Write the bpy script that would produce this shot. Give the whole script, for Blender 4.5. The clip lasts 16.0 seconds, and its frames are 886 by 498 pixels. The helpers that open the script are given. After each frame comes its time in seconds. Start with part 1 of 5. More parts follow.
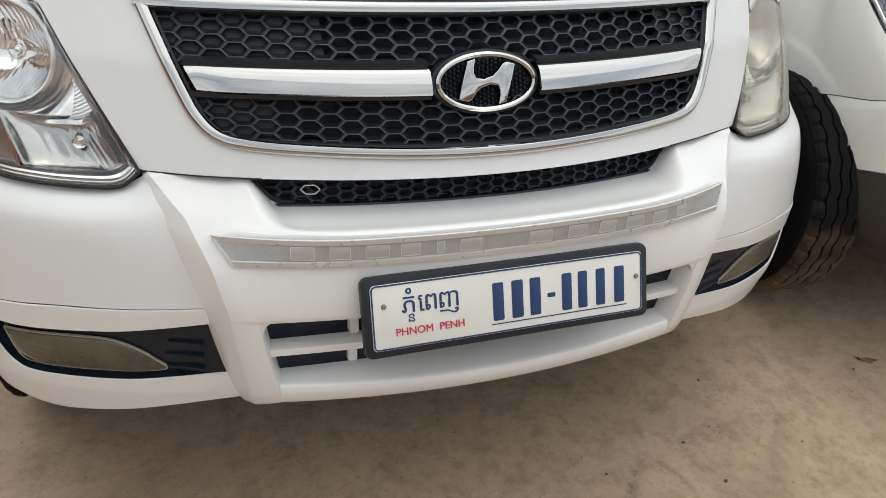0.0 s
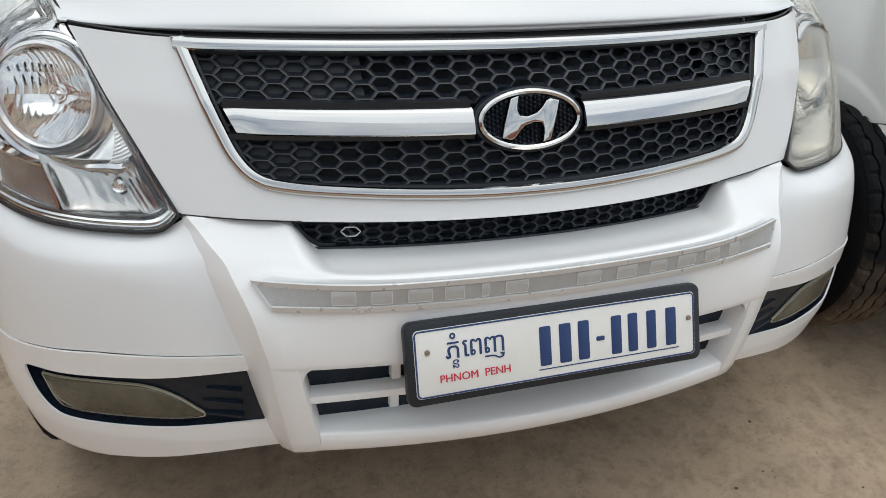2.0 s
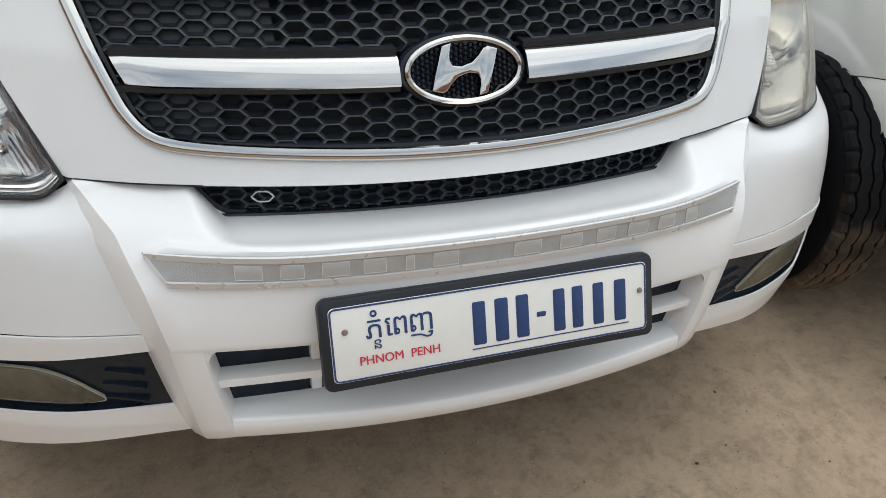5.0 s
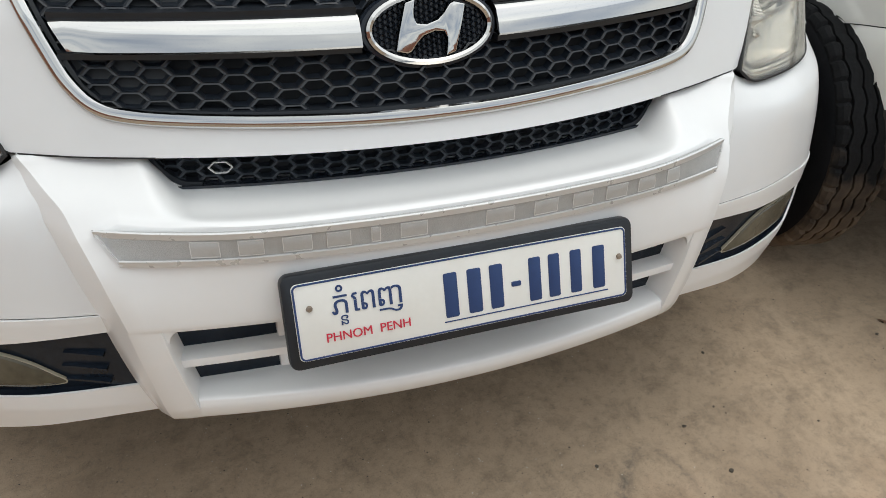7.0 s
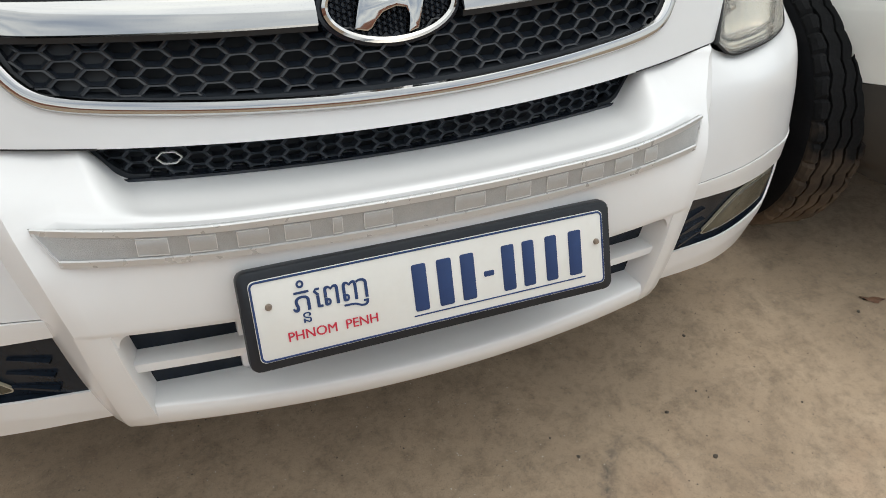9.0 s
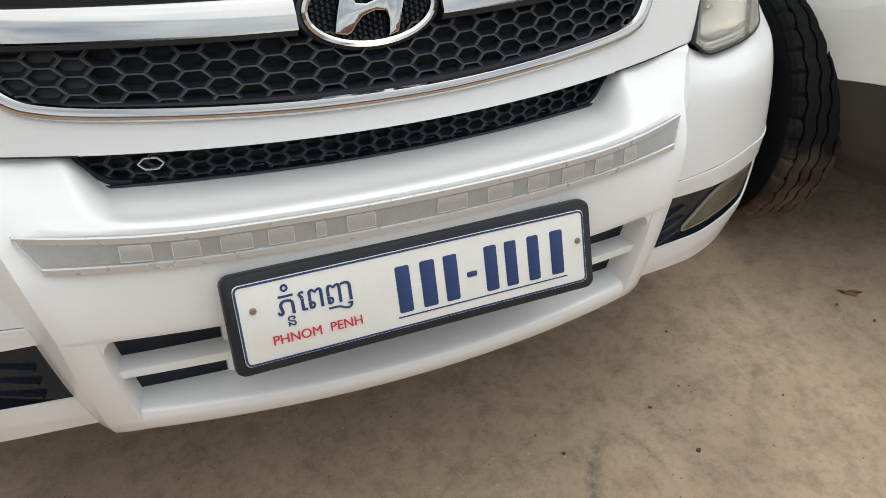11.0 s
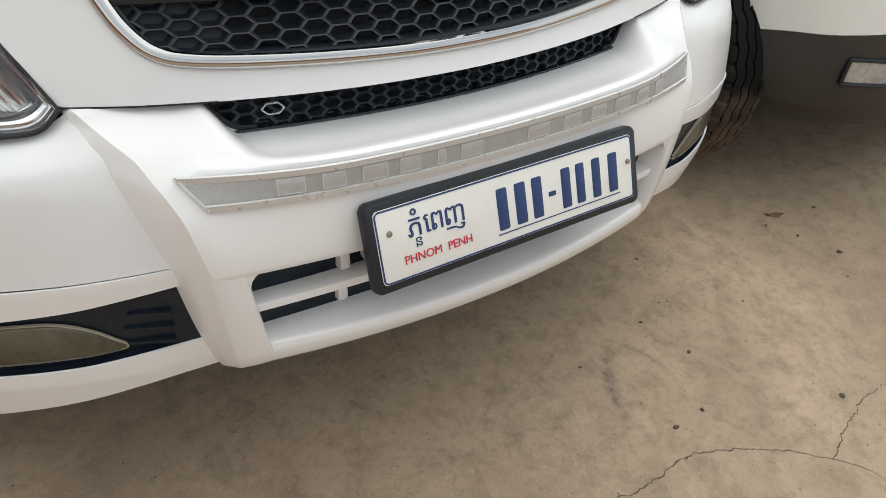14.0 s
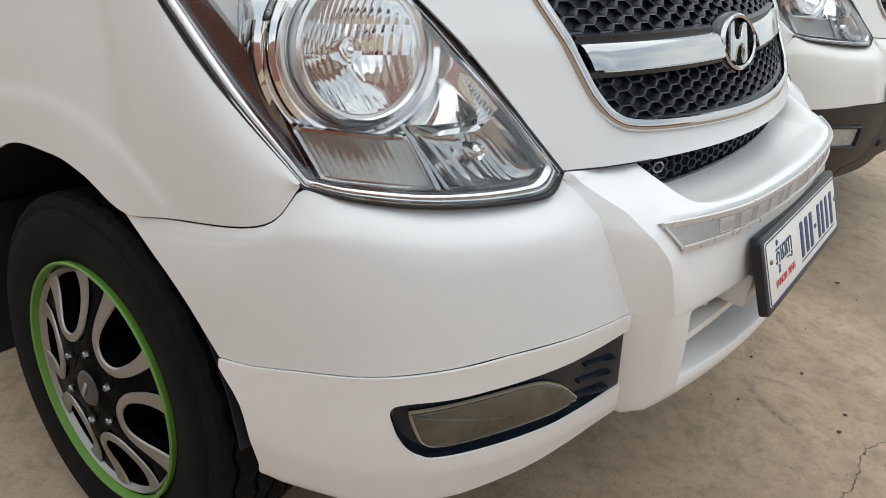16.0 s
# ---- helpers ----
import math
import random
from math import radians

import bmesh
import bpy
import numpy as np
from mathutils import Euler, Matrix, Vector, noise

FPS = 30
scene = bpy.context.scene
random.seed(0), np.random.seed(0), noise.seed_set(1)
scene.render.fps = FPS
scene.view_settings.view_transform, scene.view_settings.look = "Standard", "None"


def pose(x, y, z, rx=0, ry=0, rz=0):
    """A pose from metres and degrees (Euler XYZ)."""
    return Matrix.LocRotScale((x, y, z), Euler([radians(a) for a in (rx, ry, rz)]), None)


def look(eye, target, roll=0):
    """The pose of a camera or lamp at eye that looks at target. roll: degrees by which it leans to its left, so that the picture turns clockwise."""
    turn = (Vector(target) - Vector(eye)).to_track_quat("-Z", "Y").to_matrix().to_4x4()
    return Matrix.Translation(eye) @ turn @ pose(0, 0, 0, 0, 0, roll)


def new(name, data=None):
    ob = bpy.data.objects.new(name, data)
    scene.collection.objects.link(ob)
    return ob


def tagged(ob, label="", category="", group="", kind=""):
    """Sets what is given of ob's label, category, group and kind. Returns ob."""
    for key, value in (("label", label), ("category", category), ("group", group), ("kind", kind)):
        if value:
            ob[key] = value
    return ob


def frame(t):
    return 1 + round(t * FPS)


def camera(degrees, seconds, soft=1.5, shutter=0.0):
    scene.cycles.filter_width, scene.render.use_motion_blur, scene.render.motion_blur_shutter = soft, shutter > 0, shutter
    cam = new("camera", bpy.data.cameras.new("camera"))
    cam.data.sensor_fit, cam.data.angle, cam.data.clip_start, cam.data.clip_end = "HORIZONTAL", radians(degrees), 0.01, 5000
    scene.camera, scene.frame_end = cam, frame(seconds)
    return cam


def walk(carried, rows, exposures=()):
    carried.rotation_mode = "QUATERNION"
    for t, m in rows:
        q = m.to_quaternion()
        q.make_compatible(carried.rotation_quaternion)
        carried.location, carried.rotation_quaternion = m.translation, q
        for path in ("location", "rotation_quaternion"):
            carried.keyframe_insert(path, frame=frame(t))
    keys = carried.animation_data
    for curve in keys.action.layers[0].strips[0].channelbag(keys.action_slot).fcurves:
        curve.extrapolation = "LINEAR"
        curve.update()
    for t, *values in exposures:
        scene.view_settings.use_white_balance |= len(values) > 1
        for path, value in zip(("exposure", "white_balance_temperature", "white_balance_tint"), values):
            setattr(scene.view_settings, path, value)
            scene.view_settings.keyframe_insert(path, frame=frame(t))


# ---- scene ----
cam = camera(59.7, 16.0, 0.75)
PATH = [
    (0, (-0.546, -0.95, 1.393), (0.11, 0.609, 0.324), 5.8),
    (0.5, (-0.453, -0.933, 1.388), (0.105, 0.664, 0.321), 3.8),
    (1, (-0.47, -0.921, 1.393), (0.079, 0.679, 0.326), 2.7),
    (1.5, (-0.516, -0.911, 1.392), (0.051, 0.698, 0.348), 3.3),
    (2, (-0.552, -0.899, 1.389), (0.038, 0.723, 0.379), 3.9),
    (2.5, (-0.58, -0.889, 1.388), (0.017, 0.747, 0.404), 3.5),
    (3, (-0.6, -0.878, 1.386), (0.026, 0.763, 0.428), 3.5),
    (3.5, (-0.618, -0.875, 1.387), (0.052, 0.755, 0.441), 4.4),
    (4, (-0.624, -0.869, 1.381), (0.088, 0.739, 0.428), 4.8),
    (4.5, (-0.566, -0.865, 1.375), (0.126, 0.724, 0.377), 4.6),
    (4.7, (-0.490, -0.849, 1.366), (0.154, 0.742, 0.340), 4.3),
    (5, (-0.418, -0.814, 1.344), (0.187, 0.738, 0.237), 4.5),
    (5.2, (-0.39, -0.803, 1.338), (0.188, 0.729, 0.189), 4.3),
    (7.5, (-0.358, -0.776, 1.333), (0.244, 0.705, 0.131), 3.3),
    (8, (-0.351, -0.766, 1.328), (0.256, 0.708, 0.119), 3.2),
    (8.5, (-0.339, -0.736, 1.295), (0.29, 0.719, 0.075), 3.6),
    (9, (-0.327, -0.732, 1.301), (0.312, 0.712, 0.074), 3.3),
    (11.5, (-0.327, -0.737, 1.31), (0.359, 0.68, 0.076), 3.1),
    (12, (-0.316, -0.734, 1.309), (0.372, 0.67, 0.063), 2.4),
    (12.5, (-0.313, -0.736, 1.308), (0.378, 0.661, 0.055), 2.2),
    (12.8, (-0.342, -0.733, 1.300), (0.358, 0.660, 0.046), 2.2),
    (13, (-0.374, -0.734, 1.304), (0.342, 0.649, 0.049), 2.5),
    (13.3, (-0.473, -0.726, 1.302), (0.350, 0.602, 0.053), 3.6),
    (13.5, (-0.563, -0.722, 1.298), (0.334, 0.565, 0.057), 4.7),
    (14, (-0.722, -0.711, 1.293), (0.272, 0.517, 0.066), 6.9),
    (14.5, (-0.765, -0.618, 1.263), (0.267, 0.602, 0.061), 6.7),
    (14.7, (-0.798, -0.557, 1.259), (0.251, 0.666, 0.074), 6.5),
    (15, (-0.929, -0.484, 1.219), (0.207, 0.694, 0.07), 8.1),
    (15.2, (-1.080, -0.439, 1.197), (0.126, 0.684, 0.063), 10.0),
    (15.5, (-1.306, -0.37, 1.171), (0.04, 0.701, 0.15), 10.9),
    (15.8, (-1.449, -0.235, 1.178), (0.027, 0.733, 0.238), 9.6),
    (16, (-1.51, -0.17, 1.144), (-0.008, 0.808, 0.256), 8.6),
]
EXPOSURES = [(0.0, 0.41, 6460, 4), (0.5, 0.39, 6350, 4), (1.5, 0.37, 6230, 4), (2.5, 0.37, 6060, 4), (3.5, 0.27, 5890, 4), (4.0, 0.26, 5870, 4), (4.5, 0.33, 5930, 4), (5.0, 0.41, 6180, 4), (7.5, 0.46, 6350, 4), (8.5, 0.48, 6370, 4), (11.5, 0.49, 6390, 4), (13.5, 0.51, 6450, 4), (14.5, 0.48, 6360, 4), (15.0, 0.43, 6260, 4), (15.5, 0.5, 6280, 4), (16.0, 0.48, 6190, 4)]
walk(cam, [(t, look(eye, target, roll)) for t, eye, target, roll in PATH], EXPOSURES)


# ---- light ----
world = bpy.data.worlds.new("sky")
world.use_nodes = True
scene.world = world
wn = world.node_tree.nodes
sky = wn.new("ShaderNodeTexSky")
sky.sky_type = "NISHITA"
sky.sun_disc = False
sky.sun_elevation, sky.sun_rotation = radians(73), radians(56)
sky.air_density, sky.dust_density, sky.ozone_density = 1.0, 3.0, 1.0
# broken bright cloud over the whole sky
wl = world.node_tree.links
place = wn.new("ShaderNodeTexCoord")
flat = wn.new("ShaderNodeMapping")
flat.inputs["Scale"].default_value = (1.0, 1.0, 2.4)
wl.new(place.outputs["Generated"], flat.inputs["Vector"])
cloud = wn.new("ShaderNodeTexNoise")
cloud.inputs["Scale"].default_value, cloud.inputs["Detail"].default_value, cloud.inputs["Roughness"].default_value = 2.1, 9.0, 0.58
wl.new(flat.outputs["Vector"], cloud.inputs["Vector"])
cover = wn.new("ShaderNodeMapRange")
cover.inputs["From Min"].default_value, cover.inputs["From Max"].default_value = 0.34, 0.62
cover.inputs["To Min"].default_value = 0.3
wl.new(cloud.outputs["Fac"], cover.inputs["Value"])
blend = wn.new("ShaderNodeMix")
blend.data_type = "RGBA"
blend.inputs["B"].default_value = (7.6, 7.5, 7.4, 1)
wl.new(cover.outputs["Result"], blend.inputs["Factor"])
wl.new(sky.outputs[0], blend.inputs["A"])
# an overcast sky is brightest overhead
height = wn.new("ShaderNodeSeparateXYZ")
wl.new(place.outputs["Generated"], height.inputs["Vector"])
rise = wn.new("ShaderNodeMapRange")
rise.inputs["From Min"].default_value, rise.inputs["From Max"].default_value = 0.0, 1.0
rise.inputs["To Min"].default_value, rise.inputs["To Max"].default_value = 0.84, 0.94
wl.new(height.outputs["Z"], rise.inputs["Value"])
dome = wn.new("ShaderNodeVectorMath")
dome.operation = "SCALE"
wl.new(blend.outputs["Result"], dome.inputs[0])
wl.new(rise.outputs["Result"], dome.inputs["Scale"])
wl.new(dome.outputs["Vector"], wn["Background"].inputs[0])
wn["Background"].inputs[1].default_value = 0.123
sun_data = bpy.data.lights.new("sun", "SUN")
sun_data.energy, sun_data.angle, sun_data.color = 0.75, radians(100), (1.0, 0.97, 0.93)
sun = new("sun", sun_data)
sun.matrix_world = look((1.5, 1.0, 6.0), (0, 0, 0))


# ---- materials ----
def mat(name, color, rough=0.5, metal=0.0, coat=0.0, var=0.0, scale=8.0, bump=0.0, bump_scale=60.0, dirt=None, dirt_amount=0.0,
        dirt_scale=3.0, rough_var=0.0, transmission=0.0, ior=1.45, bump_detail=4.0, mud_shade=None):
    """A surface: base colour with two scales of variation, optional dirt in patches, fine relief."""
    m = bpy.data.materials.new(name)
    m.use_nodes = True
    nt = m.node_tree
    n, l = nt.nodes, nt.links
    b = n["Principled BSDF"]
    b.inputs["Base Color"].default_value = (*color, 1)
    b.inputs["Roughness"].default_value = rough
    b.inputs["Metallic"].default_value = metal
    b.inputs["Coat Weight"].default_value = coat
    b.inputs["Coat Roughness"].default_value = 0.04
    b.inputs["IOR"].default_value = ior
    b.inputs["Transmission Weight"].default_value = transmission
    tc = n.new("ShaderNodeTexCoord")

    def noise_node(s, d=4.0):
        t = n.new("ShaderNodeTexNoise")
        t.inputs["Scale"].default_value, t.inputs["Detail"].default_value = s, d
        l.new(tc.outputs["Object"], t.inputs["Vector"])
        return t

    last = None
    if var:
        a, c = noise_node(scale), noise_node(scale * 9)
        add = n.new("ShaderNodeMath")
        add.operation = "ADD"
        l.new(a.outputs["Fac"], add.inputs[0])
        l.new(c.outputs["Fac"], add.inputs[1])
        ramp = n.new("ShaderNodeMapRange")
        ramp.inputs["From Min"].default_value, ramp.inputs["From Max"].default_value = 0.6, 1.4
        ramp.inputs["To Min"].default_value, ramp.inputs["To Max"].default_value = 1 - var, 1 + var
        l.new(add.outputs[0], ramp.inputs["Value"])
        mul = n.new("ShaderNodeVectorMath")
        mul.operation = "SCALE"
        mul.inputs[0].default_value = color
        l.new(ramp.outputs["Result"], mul.inputs["Scale"])
        last = mul.outputs["Vector"]
    if dirt:
        d = noise_node(dirt_scale, 8.0)
        r = n.new("ShaderNodeMapRange")
        r.inputs["From Min"].default_value, r.inputs["From Max"].default_value = 0.45, 0.75
        r.inputs["To Max"].default_value = dirt_amount
        l.new(d.outputs["Fac"], r.inputs["Value"])
        if mud_shade:  # dried mud low down; its upward fade also paints the shaded upper tread
            axes, reach, both_of = n.new("ShaderNodeSeparateXYZ"), n.new("ShaderNodeMapRange"), n.new("ShaderNodeMath")
            l.new(tc.outputs["Object"], axes.inputs["Vector"])
            reach.inputs["From Min"].default_value, reach.inputs["From Max"].default_value = mud_shade
            reach.inputs["To Min"].default_value, reach.inputs["To Max"].default_value = 0.55, -0.45
            reach.clamp = False
            l.new(axes.outputs["Z"], reach.inputs["Value"])
            both_of.operation = "ADD"
            l.new(d.outputs["Fac"], both_of.inputs[0])
            l.new(reach.outputs["Result"], both_of.inputs[1])
            l.new(both_of.outputs[0], r.inputs["Value"])
            r.inputs["From Min"].default_value, r.inputs["From Max"].default_value = 0.25, 1.0
        mix = n.new("ShaderNodeMix")
        mix.data_type = "RGBA"
        mix.inputs["A"].default_value, mix.inputs["B"].default_value = (*color, 1), (*dirt, 1)
        if last:
            l.new(last, mix.inputs["A"])
        l.new(r.outputs["Result"], mix.inputs["Factor"])
        last = mix.outputs["Result"]
    if last:
        l.new(last, b.inputs["Base Color"])
    if rough_var:
        rn = noise_node(scale * 2.3, 6.0)
        rr = n.new("ShaderNodeMapRange")
        rr.inputs["To Min"].default_value, rr.inputs["To Max"].default_value = max(0.0, rough - rough_var), rough + rough_var
        l.new(rn.outputs["Fac"], rr.inputs["Value"])
        l.new(rr.outputs["Result"], b.inputs["Roughness"])
    if bump:
        bn = noise_node(bump_scale, bump_detail)
        bp = n.new("ShaderNodeBump")
        bp.inputs["Strength"].default_value, bp.inputs["Distance"].default_value = bump, 0.004
        l.new(bn.outputs["Fac"], bp.inputs["Height"])
        l.new(bp.outputs["Normal"], b.inputs["Normal"])
    return m


PAINT_GUARD = mat("bright_white_paint", (0.80, 0.80, 0.80), 0.42, coat=0.6, var=0.015, scale=3, dirt=(0.70, 0.67, 0.62), dirt_amount=0.10, dirt_scale=2.2, rough_var=0.06)
PAINT = mat("white_paint", (0.72, 0.725, 0.73), 0.42, coat=0.6, var=0.015, scale=3, dirt=(0.66, 0.62, 0.55), dirt_amount=0.12, dirt_scale=2.2, rough_var=0.06)
PAINT_OFF = mat("off_white_paint", (0.80, 0.80, 0.765), 0.4, coat=0.6, var=0.02, scale=3, dirt=(0.6, 0.55, 0.47), dirt_amount=0.2, dirt_scale=2.0, rough_var=0.06)
CHROME = mat("chrome", (0.53, 0.527, 0.522), 0.08, metal=1.0, rough_var=0.04, scale=20)
SATIN = mat("satin_silver", (0.70, 0.70, 0.69), 0.28, metal=1.0, var=0.03, scale=30, rough_var=0.08)
BRUSHED = mat("frosted_aluminium", (0.44, 0.44, 0.435), 0.5, metal=0.35, var=0.10, scale=60, bump=0.35, bump_scale=900)
BLACK = mat("black_plastic", (0.012, 0.015, 0.020), 0.36, var=0.25, scale=12, dirt=(0.035, 0.036, 0.04), dirt_amount=0.25, dirt_scale=9, bump=0.05, bump_scale=300)
GRILLE_BLACK = mat("grille_black", (0.010, 0.014, 0.021), 0.36, var=0.25, scale=20, dirt=(0.035, 0.037, 0.041), dirt_amount=0.3, dirt_scale=9)
GLOSS_BLACK = mat("gloss_black", (0.012, 0.016, 0.024), 0.16, var=0.2, scale=10, dirt=(0.06, 0.06, 0.06), dirt_amount=0.25, dirt_scale=14)
SPOKE_CAP = mat("hub_cap_grey", (0.10, 0.10, 0.10), 0.35, metal=0.6, var=0.15, scale=40)
SPOKE_BLACK = mat("spoke_black", (0.003, 0.0035, 0.0045), 0.25, ior=1.08, var=0.25, scale=30)
DARK = mat("dark_interior", (0.009, 0.012, 0.016), 0.6, var=0.2)
SEAL = mat("rubber_seal", (0.02, 0.02, 0.021), 0.6, var=0.2, scale=30)
RUBBER = mat("tyre_rubber", (0.006, 0.0065, 0.008), 0.75, ior=1.22, var=0.3, scale=14, dirt=(0.022, 0.020, 0.018), dirt_amount=0.3, dirt_scale=7, bump=0.25, bump_scale=240)
DUSTY_RUBBER = mat("dusty_tyre_rubber", (0.009, 0.0095, 0.0105), 0.85, ior=1.25, var=0.3, scale=14, dirt=(0.165, 0.122, 0.085), dirt_amount=0.95, dirt_scale=14, mud_shade=(0.03, 0.50), bump=0.4, bump_scale=180)
GREEN = mat("green_paint", (0.13, 0.28, 0.045), 0.45, var=0.12, scale=25)
GREY_PLASTIC = mat("grey_plastic", (0.036, 0.033, 0.030), 0.5, var=0.10, scale=5, dirt=(0.085, 0.074, 0.063), dirt_amount=0.5, dirt_scale=3, bump=0.08, bump_scale=500)
PLATE_WHITE = mat("plate_white", (0.76, 0.75, 0.71), 0.45, var=0.02, scale=14, dirt=(0.6, 0.56, 0.48), dirt_amount=0.25, dirt_scale=12)
PLATE_BLUE = mat("plate_blue", (0.022, 0.050, 0.15), 0.45, var=0.1, scale=60)
PLATE_RED = mat("plate_red", (0.55, 0.03, 0.06), 0.5)
LENS = mat("clear_lens", (0.98, 0.98, 0.98), 0.02, transmission=1.0, ior=1.4)
HAZED = mat("hazed_lens", (0.95, 0.92, 0.85), 0.05, transmission=0.95, ior=1.4, rough_var=0.1, scale=8)
FOG_LENS = mat("yellowed_lens", (0.105, 0.094, 0.064), 0.08, transmission=0.30, ior=1.45, rough_var=0.08, scale=10, var=0.3, dirt=(0.22, 0.20, 0.15), dirt_amount=0.8, dirt_scale=7)
REFLECTOR = mat("mirror_reflector", (0.87, 0.87, 0.865), 0.05, metal=1.0)
LAMP_GREY = mat("lamp_grey", (0.42, 0.42, 0.42), 0.3, metal=0.7, var=0.05, scale=20)
LAMP_DARK = mat("smoky_indicator", (0.34, 0.33, 0.31), 0.16, metal=0.6, var=0.25, scale=25)
POLISHED = mat("polished_aluminium", (0.64, 0.64, 0.64), 0.3, metal=0.35, rough_var=0.1, scale=30)
MARK = mat("raised_mark", (0.475, 0.475, 0.47), 0.42, metal=0.35, var=0.08, scale=60)
PALE_METAL = mat("pale_metal", (0.70, 0.70, 0.69), 0.4, metal=0.3)
ALLOY = mat("machined_alloy", (0.34, 0.33, 0.32), 0.42, metal=0.8, var=0.06, scale=30)
RUST = mat("bolt_metal", (0.30, 0.25, 0.20), 0.5, metal=0.7, var=0.3, scale=150)
GLASS = mat("dark_glass", (0.02, 0.025, 0.025), 0.03, transmission=0.0, ior=1.5)


def concrete():
    """Trodden yard concrete: pale trowelled skin, brown dirt in patches, dark fine grit and tyre scuffs."""
    m = bpy.data.materials.new("yard_concrete")
    m.use_nodes = True
    n, l = m.node_tree.nodes, m.node_tree.links
    b = n["Principled BSDF"]
    tc = n.new("ShaderNodeTexCoord")

    def tex(s, d, rough=0.55, stretch=None):
        t = n.new("ShaderNodeTexNoise")
        t.inputs["Scale"].default_value, t.inputs["Detail"].default_value, t.inputs["Roughness"].default_value = s, d, rough
        if stretch:
            mp = n.new("ShaderNodeMapping")
            mp.inputs["Scale"].default_value = stretch
            mp.inputs["Rotation"].default_value = (0, 0, 0.5)
            l.new(tc.outputs["Object"], mp.inputs["Vector"])
            l.new(mp.outputs["Vector"], t.inputs["Vector"])
        else:
            l.new(tc.outputs["Object"], t.inputs["Vector"])
        return t.outputs["Fac"]

    def rng(src, a, c, lo=0.0, hi=1.0):
        r = n.new("ShaderNodeMapRange")
        r.inputs["From Min"].default_value, r.inputs["From Max"].default_value = a, c
        r.inputs["To Min"].default_value, r.inputs["To Max"].default_value = lo, hi
        l.new(src, r.inputs["Value"])
        return r.outputs["Result"]

    def mixed(fac, a, c, blend="MIX"):
        x = n.new("ShaderNodeMix")
        x.data_type, x.blend_type = "RGBA", blend
        for key, v in (("A", a), ("B", c)):
            if isinstance(v, tuple):
                x.inputs[key].default_value = (*v, 1)
            else:
                l.new(v, x.inputs[key])
        l.new(fac, x.inputs["Factor"])
        return x.outputs["Result"]

    c = mixed(rng(tex(1.7, 6), 0.35, 0.65), (0.391, 0.295, 0.202), (0.488, 0.369, 0.254))
    c = mixed(rng(tex(1.1, 6, 0.6), 0.44, 0.66, 0, 0.8), c, (0.276, 0.200, 0.133))
    c = mixed(rng(tex(5.0, 7, 0.65, (1, 3.2, 1)), 0.50, 0.70, 0, 0.5), c, (0.461, 0.344, 0.230))
    c = mixed(rng(tex(3.2, 5), 0.60, 0.72, 0, 0.30), c, (0.350, 0.218, 0.138))
    c = mixed(rng(tex(14, 9, 0.75), 0.47, 0.66, 0, 0.70), c, (0.198, 0.150, 0.103))
    c = mixed(rng(tex(420, 3, 0.7), 0.52, 0.68, 0, 0.40), c, (0.181, 0.142, 0.104))
    c = mixed(rng(tex(60, 6, 0.75), 0.52, 0.65, 0, 0.50), c, (0.199, 0.155, 0.112))
    c = mixed(rng(tex(160, 4, 0.7), 0.58, 0.70, 0, 0.55), c, (0.129, 0.101, 0.073))
    c = mixed(rng(tex(120, 3), 0.62, 0.74, 0, 0.45), c, (0.553, 0.444, 0.321))

    def scuff(centre, radius, width, middle, reach):
        """How strongly a curved tyre scuff marks a place: near its arc and near its middle, broken up by grain."""
        def far(p):
            d = n.new("ShaderNodeVectorMath")
            d.operation = "DISTANCE"
            d.inputs[1].default_value = (*p, 0)
            l.new(tc.outputs["Object"], d.inputs[0])
            return d.outputs["Value"]

        def calc(op, a, c2):
            q = n.new("ShaderNodeMath")
            q.operation = op
            for k, v in enumerate((a, c2)):
                if isinstance(v, float):
                    q.inputs[k].default_value = v
                else:
                    l.new(v, q.inputs[k])
            return q.outputs[0]

        off = calc("ABSOLUTE", calc("SUBTRACT", far(centre), radius), 0.0)
        line = rng(off, 0.0, width, 1.0, 0.0)
        span = rng(far(middle), reach * 0.35, reach, 1.0, 0.0)
        grain = rng(tex(45, 5, 0.7), 0.35, 0.6)
        return calc("MULTIPLY", calc("MULTIPLY", line, span), grain)

    for args, power in ((((0.62, -0.16), 0.283, 0.020, (0.385, 0.0), 0.15), 0.85), (((0.32, -0.05), 0.215, 0.014, (0.535, 0.0), 0.10), 0.45), (((0.45, -0.16), 0.240, 0.016, (0.688, -0.10), 0.09), 0.40)):
        c = mixed(rng(scuff(*args), 0.0, 1.0, 0.0, power), c, (0.085, 0.078, 0.070))
    l.new(c, b.inputs["Base Color"])
    l.new(rng(tex(9, 6), 0.3, 0.7, 0.62, 0.85), b.inputs["Roughness"])
    bp = n.new("ShaderNodeBump")
    bp.inputs["Strength"].default_value, bp.inputs["Distance"].default_value = 0.35, 0.003
    l.new(tex(140, 8, 0.7), bp.inputs["Height"])
    l.new(bp.outputs["Normal"], b.inputs["Normal"])
    return m


CONCRETE = concrete()
CRACK = mat("crack_dirt", (0.10, 0.08, 0.06), 0.9, var=0.3, scale=60)
GRIT = mat("grit", (0.09, 0.075, 0.06), 0.9, var=0.5, scale=40)
PALE_GRIT = mat("pale_grit", (0.55, 0.50, 0.42), 0.8, var=0.2, scale=40)
LEAF = mat("dry_leaf", (0.16, 0.085, 0.05), 0.8, var=0.4, scale=30)


